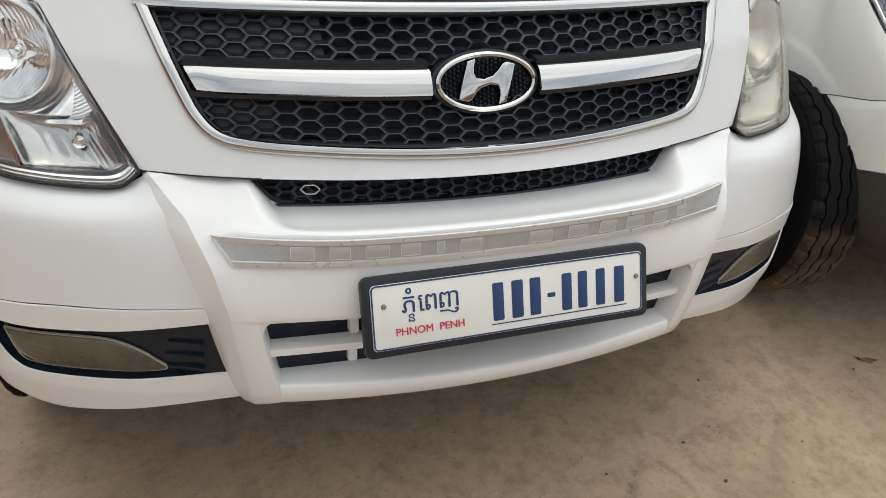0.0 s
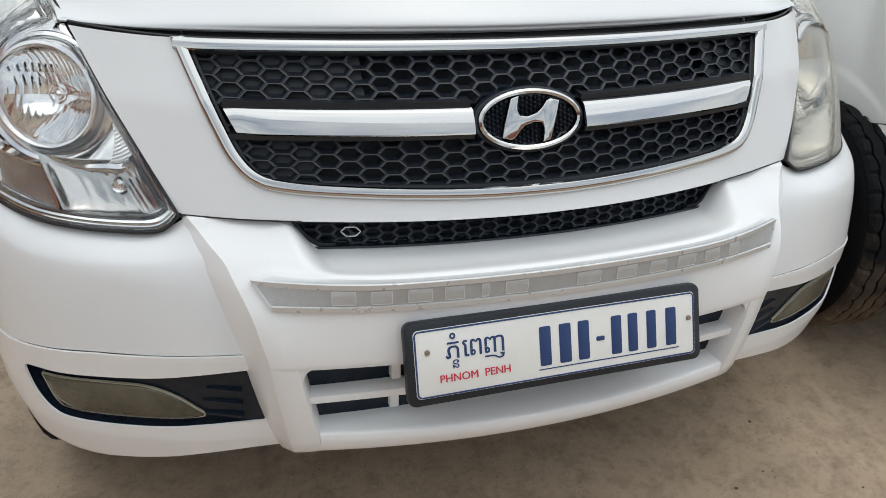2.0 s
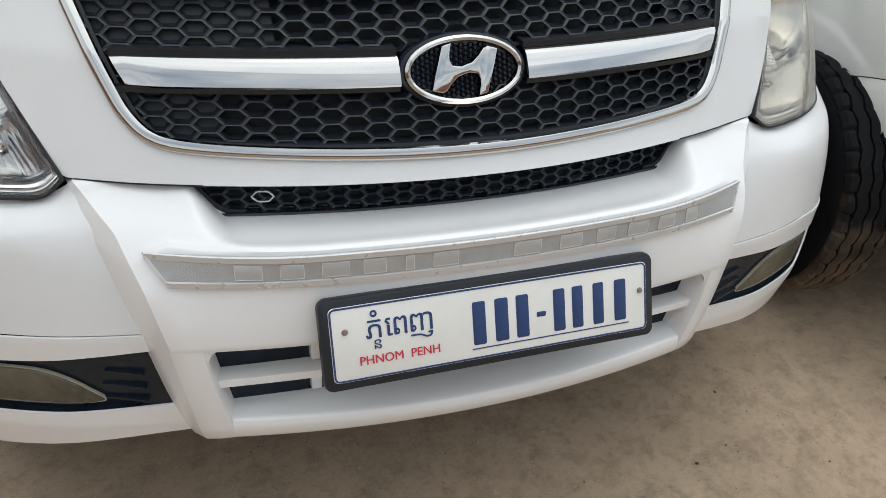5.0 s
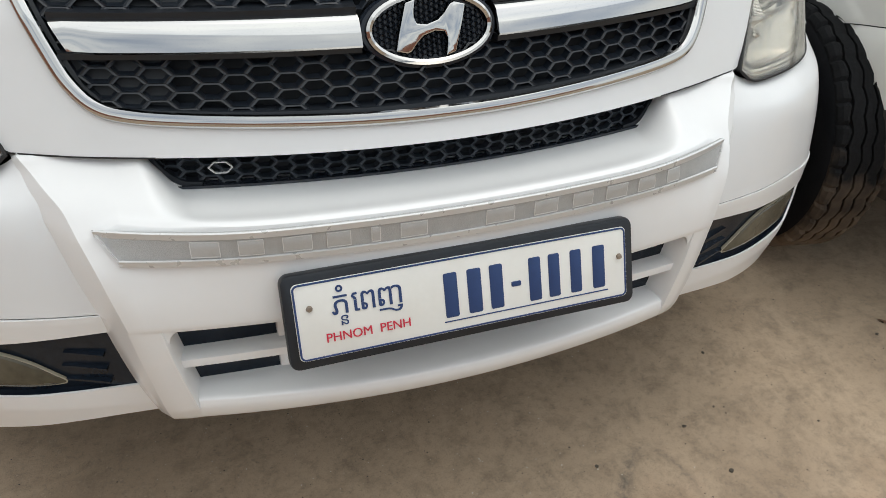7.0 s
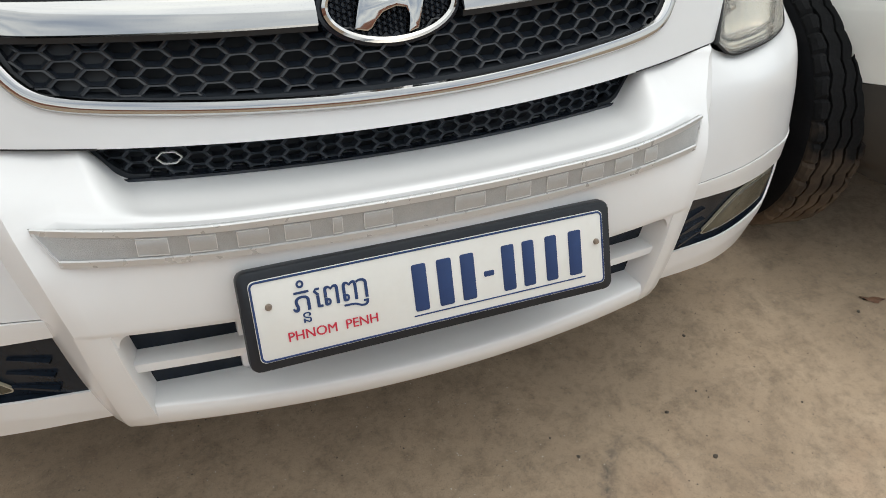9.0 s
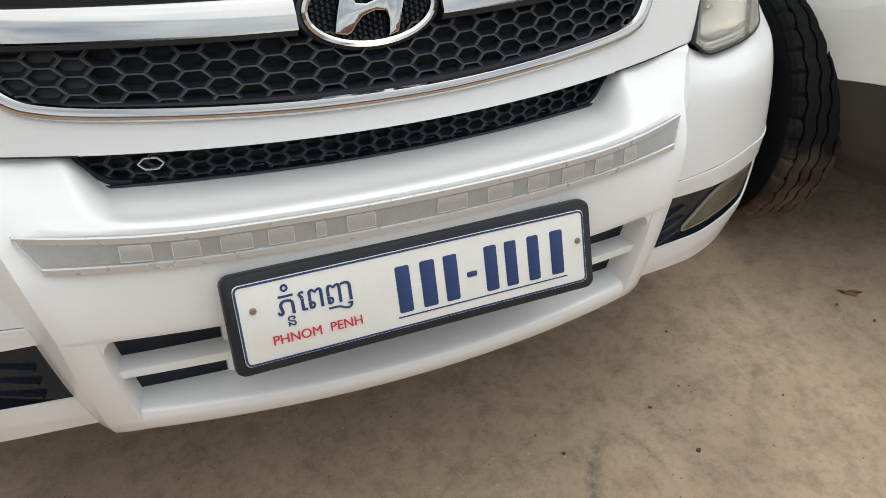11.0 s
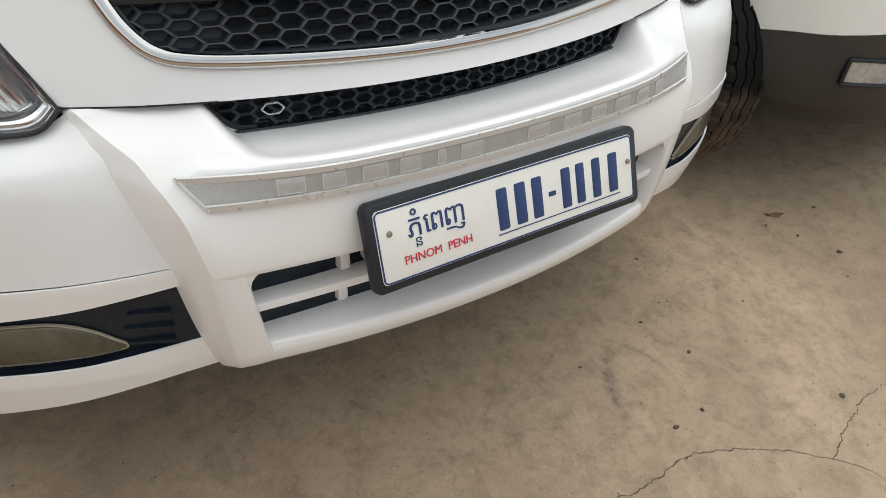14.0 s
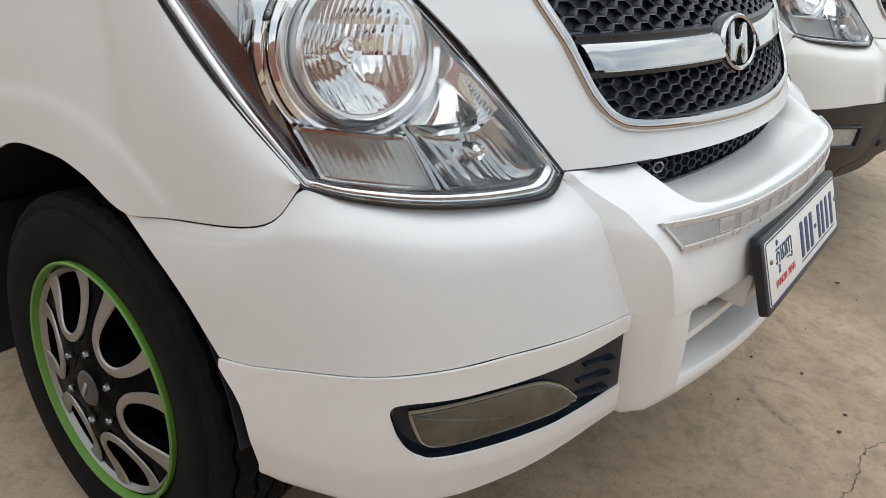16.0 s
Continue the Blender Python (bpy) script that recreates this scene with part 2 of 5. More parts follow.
# ---- shape tools ----
def cr(points, count=None, ks=None):
    """Catmull-Rom through points (rows of an array), at evenly spaced or given index parameters."""
    p = np.asarray(points, float)
    k = np.linspace(0, len(p) - 1, count) if ks is None else np.asarray(ks, float)
    q = np.vstack([2 * p[0] - p[1], p, 2 * p[-1] - p[-2]])
    i = np.clip(np.floor(k).astype(int), 0, len(p) - 2)
    t = (k - i)[:, None]
    a, b, c, d = q[i], q[i + 1], q[i + 2], q[i + 3]
    return 0.5 * (2 * b + (c - a) * t + (2 * a - 5 * b + 4 * c - d) * t ** 2 + (3 * b - a - 3 * c + d) * t ** 3)


def even(points, count, closed=False):
    """A polyline cut anew into even lengths."""
    p = np.asarray(points, float)
    if closed:
        p = np.vstack([p, p[:1]])
    s = np.r_[0, np.cumsum(np.linalg.norm(np.diff(p, axis=0), axis=1))]
    u = np.linspace(0, s[-1], count + 1)[:-1] if closed else np.linspace(0, s[-1], count)
    return np.stack([np.interp(u, s, p[:, j]) for j in range(p.shape[1])], 1)


def loft(rows, nu, nv):
    """A smooth net through rows of control points."""
    a = np.array([cr(r, nu) for r in rows])
    return np.stack([cr(a[:, j], nv) for j in range(nu)], 1)


def flip(net):
    """The mirror image, across the vehicle's middle."""
    return np.asarray(net) * np.array((-1.0, 1.0, 1.0))


def both(half):
    """A row from the middle outwards, completed by its mirror image."""
    h = np.asarray(half, float)
    return np.vstack([flip(h[::-1][:-1]), h])


def normals(net):
    du, dv = np.gradient(net, axis=1), np.gradient(net, axis=0)
    n = np.cross(du, dv)
    return n / np.maximum(np.linalg.norm(n, axis=2, keepdims=True), 1e-9)


def sheet(net, thick=0.0, out=(0, -1, 0), close_u=False):
    """A bmesh skin over a net of points; with thick it has a back and edges, away from out."""
    net = np.asarray(net, float)
    r, c = net.shape[:2]
    bm = bmesh.new()
    n = normals(net)
    if (n.reshape(-1, 3).mean(0) @ np.array(out)) < 0:
        n = -n
    layers = [net, net - n * thick] if thick else [net]
    vs = [[[bm.verts.new(p) for p in row] for row in lay] for lay in layers]
    cols = range(c if close_u else c - 1)
    for k, v in enumerate(vs):
        for i in range(r - 1):
            for j in cols:
                q = [v[i][j], v[i][(j + 1) % c], v[i + 1][(j + 1) % c], v[i + 1][j]]
                bm.faces.new(q if k == 0 else q[::-1])
    if thick:
        f, b = vs
        for j in cols:
            jj = (j + 1) % c
            bm.faces.new((f[0][jj], f[0][j], b[0][j], b[0][jj]))
            bm.faces.new((f[-1][j], f[-1][jj], b[-1][jj], b[-1][j]))
        if not close_u:
            for i in range(r - 1):
                bm.faces.new((f[i][0], f[i + 1][0], b[i + 1][0], b[i][0]))
                bm.faces.new((f[i + 1][-1], f[i][-1], b[i][-1], b[i + 1][-1]))
    bmesh.ops.remove_doubles(bm, verts=bm.verts, dist=1e-5)
    bmesh.ops.recalc_face_normals(bm, faces=bm.faces)
    return bm


def ribbon(path, prof, closed=False, normal=(0, -1, 0), cap=True):
    """A profile of (across, height) pairs swept along a path; across points to the right of a walker whose head is the normal."""
    p = np.asarray(path, float)
    t = (np.roll(p, -1, 0) - np.roll(p, 1, 0)) if closed else np.gradient(p, axis=0)
    t /= np.maximum(np.linalg.norm(t, axis=1, keepdims=True), 1e-9)
    n = np.asarray(normal, float)
    n = np.broadcast_to(n, p.shape)
    n = n - (n * t).sum(1, keepdims=True) * t
    n /= np.linalg.norm(n, axis=1, keepdims=True)
    s = np.cross(t, n)
    prof = list(prof)
    rows = np.array([p + s * a + n * h for a, h in prof])
    bm = bmesh.new()
    vs = [[bm.verts.new(q) for q in row] for row in rows]
    m, c = len(prof), len(p)
    for i in range(m):
        for j in range(c if closed else c - 1):
            jj = (j + 1) % c
            bm.faces.new((vs[i][j], vs[i][jj], vs[(i + 1) % m][jj], vs[(i + 1) % m][j]))
    if not closed and cap:
        bm.faces.new([v[0] for v in vs])
        bm.faces.new([v[-1] for v in vs][::-1])
    bmesh.ops.recalc_face_normals(bm, faces=bm.faces)
    return bm


def lathe(prof, steps=48, start=0.0, axis="x"):
    """A ring of (along, radius) pairs turned round the x axis."""
    a = np.linspace(0, 2 * np.pi, steps, endpoint=False) + start
    net = np.array([[(x, r * np.cos(b), r * np.sin(b)) for b in a] for x, r in prof])
    bm = bmesh.new()
    vs = [[bm.verts.new(p) for p in row] for row in net]
    for i in range(len(prof) - 1):
        for j in range(steps):
            k = (j + 1) % steps
            bm.faces.new((vs[i][j], vs[i][k], vs[i + 1][k], vs[i + 1][j]))
    bmesh.ops.remove_doubles(bm, verts=bm.verts, dist=1e-6)
    bmesh.ops.recalc_face_normals(bm, faces=bm.faces)
    return bm


def box(size, at=(0, 0, 0), bevel=0.0, seg=2):
    bm = bmesh.new()
    bmesh.ops.create_cube(bm, size=1.0)
    bmesh.ops.scale(bm, vec=size, verts=bm.verts)
    if bevel:
        bmesh.ops.bevel(bm, geom=bm.edges[:], offset=bevel, segments=seg, profile=0.5, affect="EDGES")
    bmesh.ops.translate(bm, vec=at, verts=bm.verts)
    return bm


def slab(outline, depth, front=0.0, bevel=0.0):
    """A flat shape in x and z, from y = front back to front + depth."""
    bm = bmesh.new()
    a = [bm.verts.new((x, front, z)) for x, z in outline]
    b = [bm.verts.new((x, front + depth, z)) for x, z in outline]
    top = bm.faces.new(a)
    bm.faces.new(b[::-1])
    k = len(a)
    for i in range(k):
        j = (i + 1) % k
        bm.faces.new((a[j], a[i], b[i], b[j]))
    bmesh.ops.recalc_face_normals(bm, faces=bm.faces)
    if bevel:
        bmesh.ops.bevel(bm, geom=list(top.edges), offset=bevel, segments=2, profile=0.5, affect="EDGES")
    return bm


def rounded(w, h, r, steps=5):
    """A rectangle with round corners, about the origin."""
    out = []
    for cx, cz, a0 in ((w - r, h - r, 0), (r - w, h - r, 90), (r - w, r - h, 180), (w - r, r - h, 270)):
        for i in range(steps + 1):
            a = radians(a0 + 90 * i / steps)
            out.append((cx + r * math.cos(a), cz + r * math.sin(a)))
    return out


def joined(*parts):
    """Several bmeshes in one."""
    out = bmesh.new()
    for b in parts:
        me = bpy.data.meshes.new("join")
        b.to_mesh(me)
        b.free()
        out.from_mesh(me)
        bpy.data.meshes.remove(me)
    return out


def moved(bm, m):
    bmesh.ops.transform(bm, matrix=m, verts=bm.verts)
    if m.determinant() < 0:
        bmesh.ops.reverse_faces(bm, faces=bm.faces)
    return bm


MIRROR = Matrix.Diagonal((-1, 1, 1, 1))


def part(name, bm, material, parent=None, label="", sharp=35.0, bevel=0.0):
    """Links a bmesh as one mesh object under a thing or a part."""
    me = bpy.data.meshes.new(name)
    bm.to_mesh(me)
    bm.free()
    me.polygons.foreach_set("use_smooth", [True] * len(me.polygons))
    me.set_sharp_from_angle(angle=radians(sharp))
    me.materials.append(material)
    ob = new(name, me)
    if parent:
        ob.parent = parent
    if label:
        tagged(ob, label)
    if bevel:
        mod = ob.modifiers.new("bevel", "BEVEL")
        mod.width, mod.segments, mod.limit_method, mod.angle_limit = bevel, 2, "ANGLE", radians(40)
        mod.harden_normals = False
    return ob


def words(text, size, depth):
    """Letters as a bmesh, in x and z, facing -y."""
    cu = bpy.data.curves.new("words", "FONT")
    cu.body, cu.size, cu.extrude, cu.resolution_u = text, size, depth, 4
    ob = bpy.data.objects.new("words", cu)
    scene.collection.objects.link(ob)
    me = bpy.data.meshes.new_from_object(ob.evaluated_get(bpy.context.evaluated_depsgraph_get()))
    bm = bmesh.new()
    bm.from_mesh(me)
    bpy.data.objects.remove(ob)
    bpy.data.meshes.remove(me)
    bpy.data.curves.remove(cu)
    return moved(bm, pose(0, 0, 0, 90))


# ---- ground ----
def ground_height(x, y):
    """The yard falls a little towards the near-side wheel."""
    t = np.clip((0.35 - x) / 1.3, 0, 1)
    return -0.068 * t * t * (3 - 2 * t)


def build_ground():
    lines = np.r_[-300, -80, -25, -8, -4, np.linspace(-2.5, 5.5, 81), 8, 14, 30, 90, 300]
    net = np.array([[(x, y, float(ground_height(np.float64(x), y))) for x in lines] for y in lines])
    tagged(part("ground", sheet(net), CONCRETE), "worn pale brown concrete yard with dust and scuffs", "ground", kind="structure")


# ---- the van's surfaces, in metres from its middle line, its plate and the yard ----
def smooth(a, b, x):
    t = np.clip((np.asarray(x, float) - a) / (b - a), 0, 1)
    return t * t * (3 - 2 * t)


def nose_y(x, z):
    """The nose panel and grille face."""
    x, z = np.abs(np.asarray(x, float)), np.asarray(z, float)
    a = np.interp(z, (0.785, 0.82, 0.942, 1.03), (0.150, 0.172, 0.248, 0.333))
    b = np.interp(z, (0.785, 0.82, 0.942, 1.03), (0.33, 0.31, 0.26, 0.20))
    return a + b * x ** 2 + 1.4 * np.maximum(0, x - 0.5) ** 2 * np.clip((z - 0.785) / 0.245, 0, 1.2)


GRILLE = [(0.569, 1.032), (0.547, 0.975), (0.520, 0.908), (0.499, 0.866), (0.468, 0.837), (0.418, 0.825), (0.30, 0.8185), (0.12, 0.813), (0, 0.812)]
NOSE = [(0.728, 1.028), (0.692, 0.968), (0.651, 0.90), (0.617, 0.842), (0.589, 0.790), (0.50, 0.785), (0.33, 0.785), (0.13, 0.785), (0, 0.785)]
# plan of the bumper corner at its crease, from the guard to the wheel
CORNER = np.array([(0.517, 0.138), (0.58, 0.150), (0.65, 0.168), (0.74, 0.205), (0.82, 0.252), (0.885, 0.320), (0.928, 0.410), (0.946, 0.475), (0.952, 0.527)])
CREASE_Z = (0.586, 0.586, 0.586, 0.583, 0.572, 0.557, 0.540, 0.5225, 0.511)
LAMP_IN = [(0.588, 0.256, 0.787), (0.655, 0.370, 0.905), (0.728, 0.524, 1.026), (0.798, 0.72, 1.085), (0.835, 0.86, 1.118)]
LAMP_OUT = [(0.894, 0.446, 0.774), (0.918, 0.568, 0.862), (0.926, 0.688, 0.955), (0.915, 0.813, 1.045), (0.867, 0.90, 1.112)]


def side_both(name, net, material, parent, thick, label="", sharp=35.0, out=(-0.5, -1, 0)):
    """The same panel on both sides."""
    a = part(name, sheet(flip(net), thick, out), material, parent, label, sharp)
    b = part(name, sheet(net, thick, (-out[0], out[1], out[2])), material, parent, label, sharp)
    return a, b


def nose_ring(pairs_in, pairs_out, nu, nv, lift=0.0):
    gi, no = even_pairs(pairs_in, pairs_out, nu)
    t = np.linspace(0, 1, nv)[:, None, None]
    g = gi[None] * (1 - t) + no[None] * t
    return np.stack([g[..., 0], nose_y(g[..., 0], g[..., 1]) + lift, g[..., 1]], 2)


def even_pairs(a, b, nu):
    a, b = np.array(a), np.array(b)
    fa = np.vstack([a * (-1, 1), a[::-1][1:]])
    fb = np.vstack([b * (-1, 1), b[::-1][1:]])
    return cr(fa, nu), cr(fb, nu)


def honeycomb(cells, w, depth, surface, wall=0.15, squash=0.74):
    """Six-sided cells with walls, each on the surface y(x, z)."""
    bm = bmesh.new()
    corners = [(math.cos(radians(60 * i)), math.sin(radians(60 * i))) for i in range(6)]
    for cx, cz in cells:
        rings = []
        for r, d in ((0.5, 0.0), (0.5 * (1 - wall), -0.0015), (0.5 * (1 - wall) * 0.94, depth)):
            ring = []
            for a, b in corners:
                x, z = cx + a * r * w, cz + b * r * w * squash
                ring.append(bm.verts.new((x, float(surface(x, z)) + d, z)))
            rings.append(ring)
        for p, q in zip(rings, rings[1:]):
            for i in range(6):
                j = (i + 1) % 6
                bm.faces.new((p[i], p[j], q[j], q[i]))
    bmesh.ops.remove_doubles(bm, verts=bm.verts, dist=2e-5)
    return bm


def lattice(x_lim, z_lo, z_hi, w, inside, squash=0.74):
    out = []
    dx, dz = 0.75 * w, math.sqrt(3) / 2 * w * squash
    for i in range(int(-x_lim / dx) - 1, int(x_lim / dx) + 2):
        for j in range(int((z_hi - z_lo) / dz) + 2):
            x, z = i * dx, z_lo + j * dz + (dz / 2 if i % 2 else 0)
            if inside(x, z):
                out.append((x, z))
    return out


def grille_edge(z):
    """Half width of the grille opening at a height."""
    zs = [p[1] for p in GRILLE[:6]][::-1]
    return np.interp(z, zs, [p[0] for p in GRILLE[:6]][::-1])


def build_grille(van):
    inner = [(x - 0.018 * (1 if x > 0.43 else x / 0.43), z + (0.0 if i == 0 else 0.004)) for i, (x, z) in enumerate(GRILLE)]
    # chrome surround: side and bottom run, then the top run
    path, _ = even_pairs(GRILLE, NOSE, 320)
    path = np.stack([path[:, 0], nose_y(path[:, 0], path[:, 1]), path[:, 1]], 1)
    path = np.vstack([path, [(x, float(nose_y(x, 1.030)), 1.032) for x in np.linspace(0.569, -0.569, 60)[1:-1]]])
    path = even(path, 380, True)
    frame_prof = [(0.002, -0.004), (0.0010, 0.0045), (-0.0012, 0.0075), (-0.006, 0.0094), (-0.011, 0.0098), (-0.0165, 0.0085), (-0.0192, 0.0050), (-0.020, -0.014)]
    grille = part("grille", ribbon(path, frame_prof, True, normal=(0, -0.90, 0.44)), CHROME, van, "chrome-framed black honeycomb radiator grille")
    # black inner frame and dark back
    gi, _ = even_pairs(inner, NOSE, 120)
    t = np.linspace(0, 1, 9)[:, None, None]
    mid = np.stack([gi[:, 0], np.full(len(gi), 1.022)], 1)
    g = gi[None] * (1 - t) + mid[None] * t
    part("backing", sheet(np.stack([g[..., 0], nose_y(g[..., 0], g[..., 1]) + 0.046, g[..., 1]], 2), 0.004), DARK, grille)

    def clear(x, z):
        if not (0.813 + 0.04 * x * x < z < 1.017) or abs(x) > grille_edge(z) - 0.008:
            return False
        bar_top, bar_low = 0.938, 0.911
        if bar_low < z < bar_top:
            return False
        return (x / 0.100) ** 2 + ((z - 0.924) / 0.050) ** 2 > 1

    cells = lattice(0.57, 0.810, 1.03, 0.0464, clear, 0.48)
    for run in ([c for c in cells if c[1] > 0.925], [c for c in cells if c[1] < 0.925]):
        part("honeycomb", honeycomb(run, 0.0464, 0.013, lambda x, z: nose_y(x, z) + 0.011, 0.155, 0.48), GRILLE_BLACK, grille, sharp=20)
    # blanking plates close behind the outer cells
    for x0, x1, z0, z1 in ((-0.56, -0.275, 0.940, 1.018), (0.40, 0.56, 0.940, 1.018), (-0.52, -0.365, 0.822, 0.908)):
        us, zz = np.linspace(0, 1, 16), np.linspace(z0, z1, 6)
        lim = lambda x, z: np.sign(x) * min(abs(x), float(grille_edge(z)) - 0.012)
        plate = np.array([[(lambda x: (x, float(nose_y(x, z)) + 0.0215, z))(lim(x0, z) + (lim(x1, z) - lim(x0, z)) * u) for u in us] for z in zz])
        part("blanking_plate", sheet(plate, 0.003), DARK, grille)
    # black margins round the openings
    lift = lambda x, z, d: (x, float(nose_y(x, z)) + d, z)
    top = [lift(x, 1.012, 0.008) for x in np.linspace(-0.535, 0.535, 40)]
    part("margin", ribbon(top, [(-0.008, -0.02), (-0.0075, -0.001), (-0.003, 0.002), (0.002, 0.0), (0.003, -0.02)]), BLACK, grille)
    low = [lift(x, 0.828 + 0.05 * x * x, 0.008) for x in np.linspace(-0.44, 0.44, 40)]
    part("margin", ribbon(low, [(-0.004, -0.02), (-0.003, 0.0), (0.002, 0.002), (0.009, 0.0), (0.010, -0.02)]), BLACK, grille)
    for s in (-1, 1):
        side = [lift(s * (float(grille_edge(z)) - 0.021), z, 0.010) for z in np.linspace(0.848, 1.012, 20)]
        part("margin", ribbon(side, [(-0.005, -0.02), (-0.004, 0.001), (0.004, 0.001), (0.005, -0.02)]), BLACK, grille)
    # the bar, in two runs either side of the badge
    for s in (-1, 1):
        xs = np.linspace(0.1035, 0.503, 24)
        net = []
        for dz, dy in ((0.0195, 0.012), (0.018, -0.002), (0.0145, -0.006), (0.0, -0.009), (-0.0145, -0.0085), (-0.018, -0.005), (-0.0195, 0.012)):
            row = []
            for x in xs:
                xx = x - (0.020 * (0.0195 - dz) / 0.039 if x > 0.45 else 0) * (x - 0.45) / 0.053
                z = 0.9245 + dz
                row.append((s * xx, float(nose_y(x, z)) + dy, z))
            net.append(row)
        part("bar", sheet(np.array(net), 0.006), CHROME, grille, "bright chrome cross bar")
        edge = [lift(s * x, 0.948, 0.004) for x in xs]
        part("bar_surround", joined(ribbon(edge, [(-0.006, -0.03), (-0.005, 0.002), (0.004, 0.002), (0.005, -0.03)]),
             ribbon([lift(s * x, 0.9015, 0.004) for x in xs], [(-0.005, -0.03), (-0.004, 0.002), (0.005, 0.002), (0.006, -0.03)])), BLACK, grille)
    build_badge(grille, 0.0, 0.921)
    return grille


def build_badge(parent, x0, z0):
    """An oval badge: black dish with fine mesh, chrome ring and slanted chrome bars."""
    y0 = 0.239
    ang = np.linspace(0, 2 * np.pi, 72, endpoint=False)
    back = pose(x0, y0, z0, -23)
    oval = lambda a, b, y: [(a * math.cos(q), y, b * math.sin(q)) for q in ang]
    rings = [oval(0.106, 0.059, 0.026), oval(0.1055, 0.0585, 0.006), oval(0.102, 0.056, 0.001), oval(0.097, 0.052, 0.0), oval(0.092, 0.048, 0.003), oval(0.088, 0.045, 0.008), oval(0.04, 0.02, 0.010), oval(0.001, 0.001, 0.010)]
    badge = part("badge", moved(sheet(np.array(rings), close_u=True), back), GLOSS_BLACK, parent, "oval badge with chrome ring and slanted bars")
    inside = lambda x, z: (x / 0.084) ** 2 + (z / 0.041) ** 2 < 1
    part("mesh", moved(honeycomb(lattice(0.09, -0.045, 0.045, 0.0105, inside, 0.9), 0.0105, 0.004, lambda x, z: 0.005, 0.22, 0.9), back), GRILLE_BLACK, badge, sharp=20)
    ring = np.array([(0.0915 * math.cos(a), 0.0, 0.0475 * math.sin(a)) for a in ang])
    part("ring", moved(ribbon(ring, [(-0.0045, -0.006), (-0.004, 0.005), (0.0, 0.008), (0.004, 0.005), (0.0045, -0.006)], True), back), CHROME, badge)
    half = [(-0.036, 0.0365), (-0.020, 0.041), (-0.0235, 0.025), (-0.024, 0.016), (-0.020, 0.0075), (-0.006, 0.0055), (0.012, 0.011), (0.022, 0.020), (0.031, 0.031), (0.038, 0.034), (0.055, 0.0295), (0.049, 0.006)]
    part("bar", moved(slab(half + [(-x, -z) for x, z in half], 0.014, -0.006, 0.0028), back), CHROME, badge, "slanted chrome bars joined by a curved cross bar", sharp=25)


def build_nose(van):
    part("nose_panel", sheet(nose_ring(GRILLE, NOSE, 161, 12), 0.004), PAINT, van, "glossy white nose panel")
    for s in (-1, 1):
        seam = [(s * x, float(nose_y(x, 0.785)) + 0.0005, 0.7845 + 0.02 * max(0, x - 0.5)) for x in np.linspace(0.40, 0.592, 20)]
        part("panel_seam", ribbon(seam, [(-0.0012, -0.004), (-0.0012, 0.0006), (0.0012, 0.0006), (0.0012, -0.004)]), SEAL, van)
    # the gap under the bonnet, dark and set back
    xs = np.linspace(-0.73, 0.73, 60)
    net = np.array([[(x, float(nose_y(x, 1.03)) + d, z) for x in xs] for d, z in ((0.004, 1.033), (0.02, 1.012), (0.06, 1.012), (0.085, 1.040))])
    part("bonnet_gap", sheet(net, 0.003), SEAL, van)


def build_bonnet(van):
    half = [
        [(0, 0.392, 1.029), (0.25, 0.404, 1.029), (0.45, 0.432, 1.029), (0.62, 0.470, 1.029), (0.738, 0.528, 1.029)],
        [(0, 0.385, 1.038), (0.25, 0.397, 1.038), (0.45, 0.425, 1.037), (0.62, 0.464, 1.036), (0.744, 0.530, 1.034)],
        [(0, 0.400, 1.060), (0.25, 0.413, 1.060), (0.45, 0.445, 1.058), (0.62, 0.492, 1.053), (0.754, 0.575, 1.045)],
        [(0, 0.56, 1.145), (0.25, 0.565, 1.143), (0.45, 0.585, 1.135), (0.64, 0.625, 1.118), (0.79, 0.70, 1.083)],
        [(0, 0.85, 1.235), (0.27, 0.85, 1.232), (0.50, 0.86, 1.22), (0.69, 0.87, 1.19), (0.838, 0.88, 1.122)],
        [(0, 1.22, 1.315), (0.28, 1.22, 1.31), (0.52, 1.22, 1.298), (0.72, 1.22, 1.265), (0.865, 1.22, 1.20)],
    ]
    rows = [both(r) for r in half]
    part("bonnet", sheet(loft(rows, 65, 40), 0.006, (0, -1, 1)), PAINT, van, "glossy white bonnet")


def corner(k, z, inset=0.0):
    """A point of the lower bumper skin: k along the corner's plan, z up."""
    k, z = np.broadcast_arrays(np.asarray(k, float), np.asarray(z, float))
    kk = np.clip(k, 0, 8).ravel()
    p = cr(CORNER, ks=kk) + np.minimum(k.ravel(), 0)[:, None] * np.array((0.06, 0.012))
    t = cr(CORNER, ks=np.clip(kk + 0.02, 0, 8)) - cr(CORNER, ks=np.clip(kk - 0.02, 0, 8))
    n = np.stack([-t[:, 1], t[:, 0]], 1)
    n /= np.linalg.norm(n, axis=1, keepdims=True)
    f = np.interp(z.ravel(), (0.30, 0.33, 0.40, 0.46, 0.54, 0.575, 0.60), (0.045, 0.016, 0.0, -0.003, -0.002, -0.003, -0.001)) + inset
    p = p + n * f[:, None]
    return np.stack([p[:, 0].reshape(k.shape), p[:, 1].reshape(k.shape), z], -1)


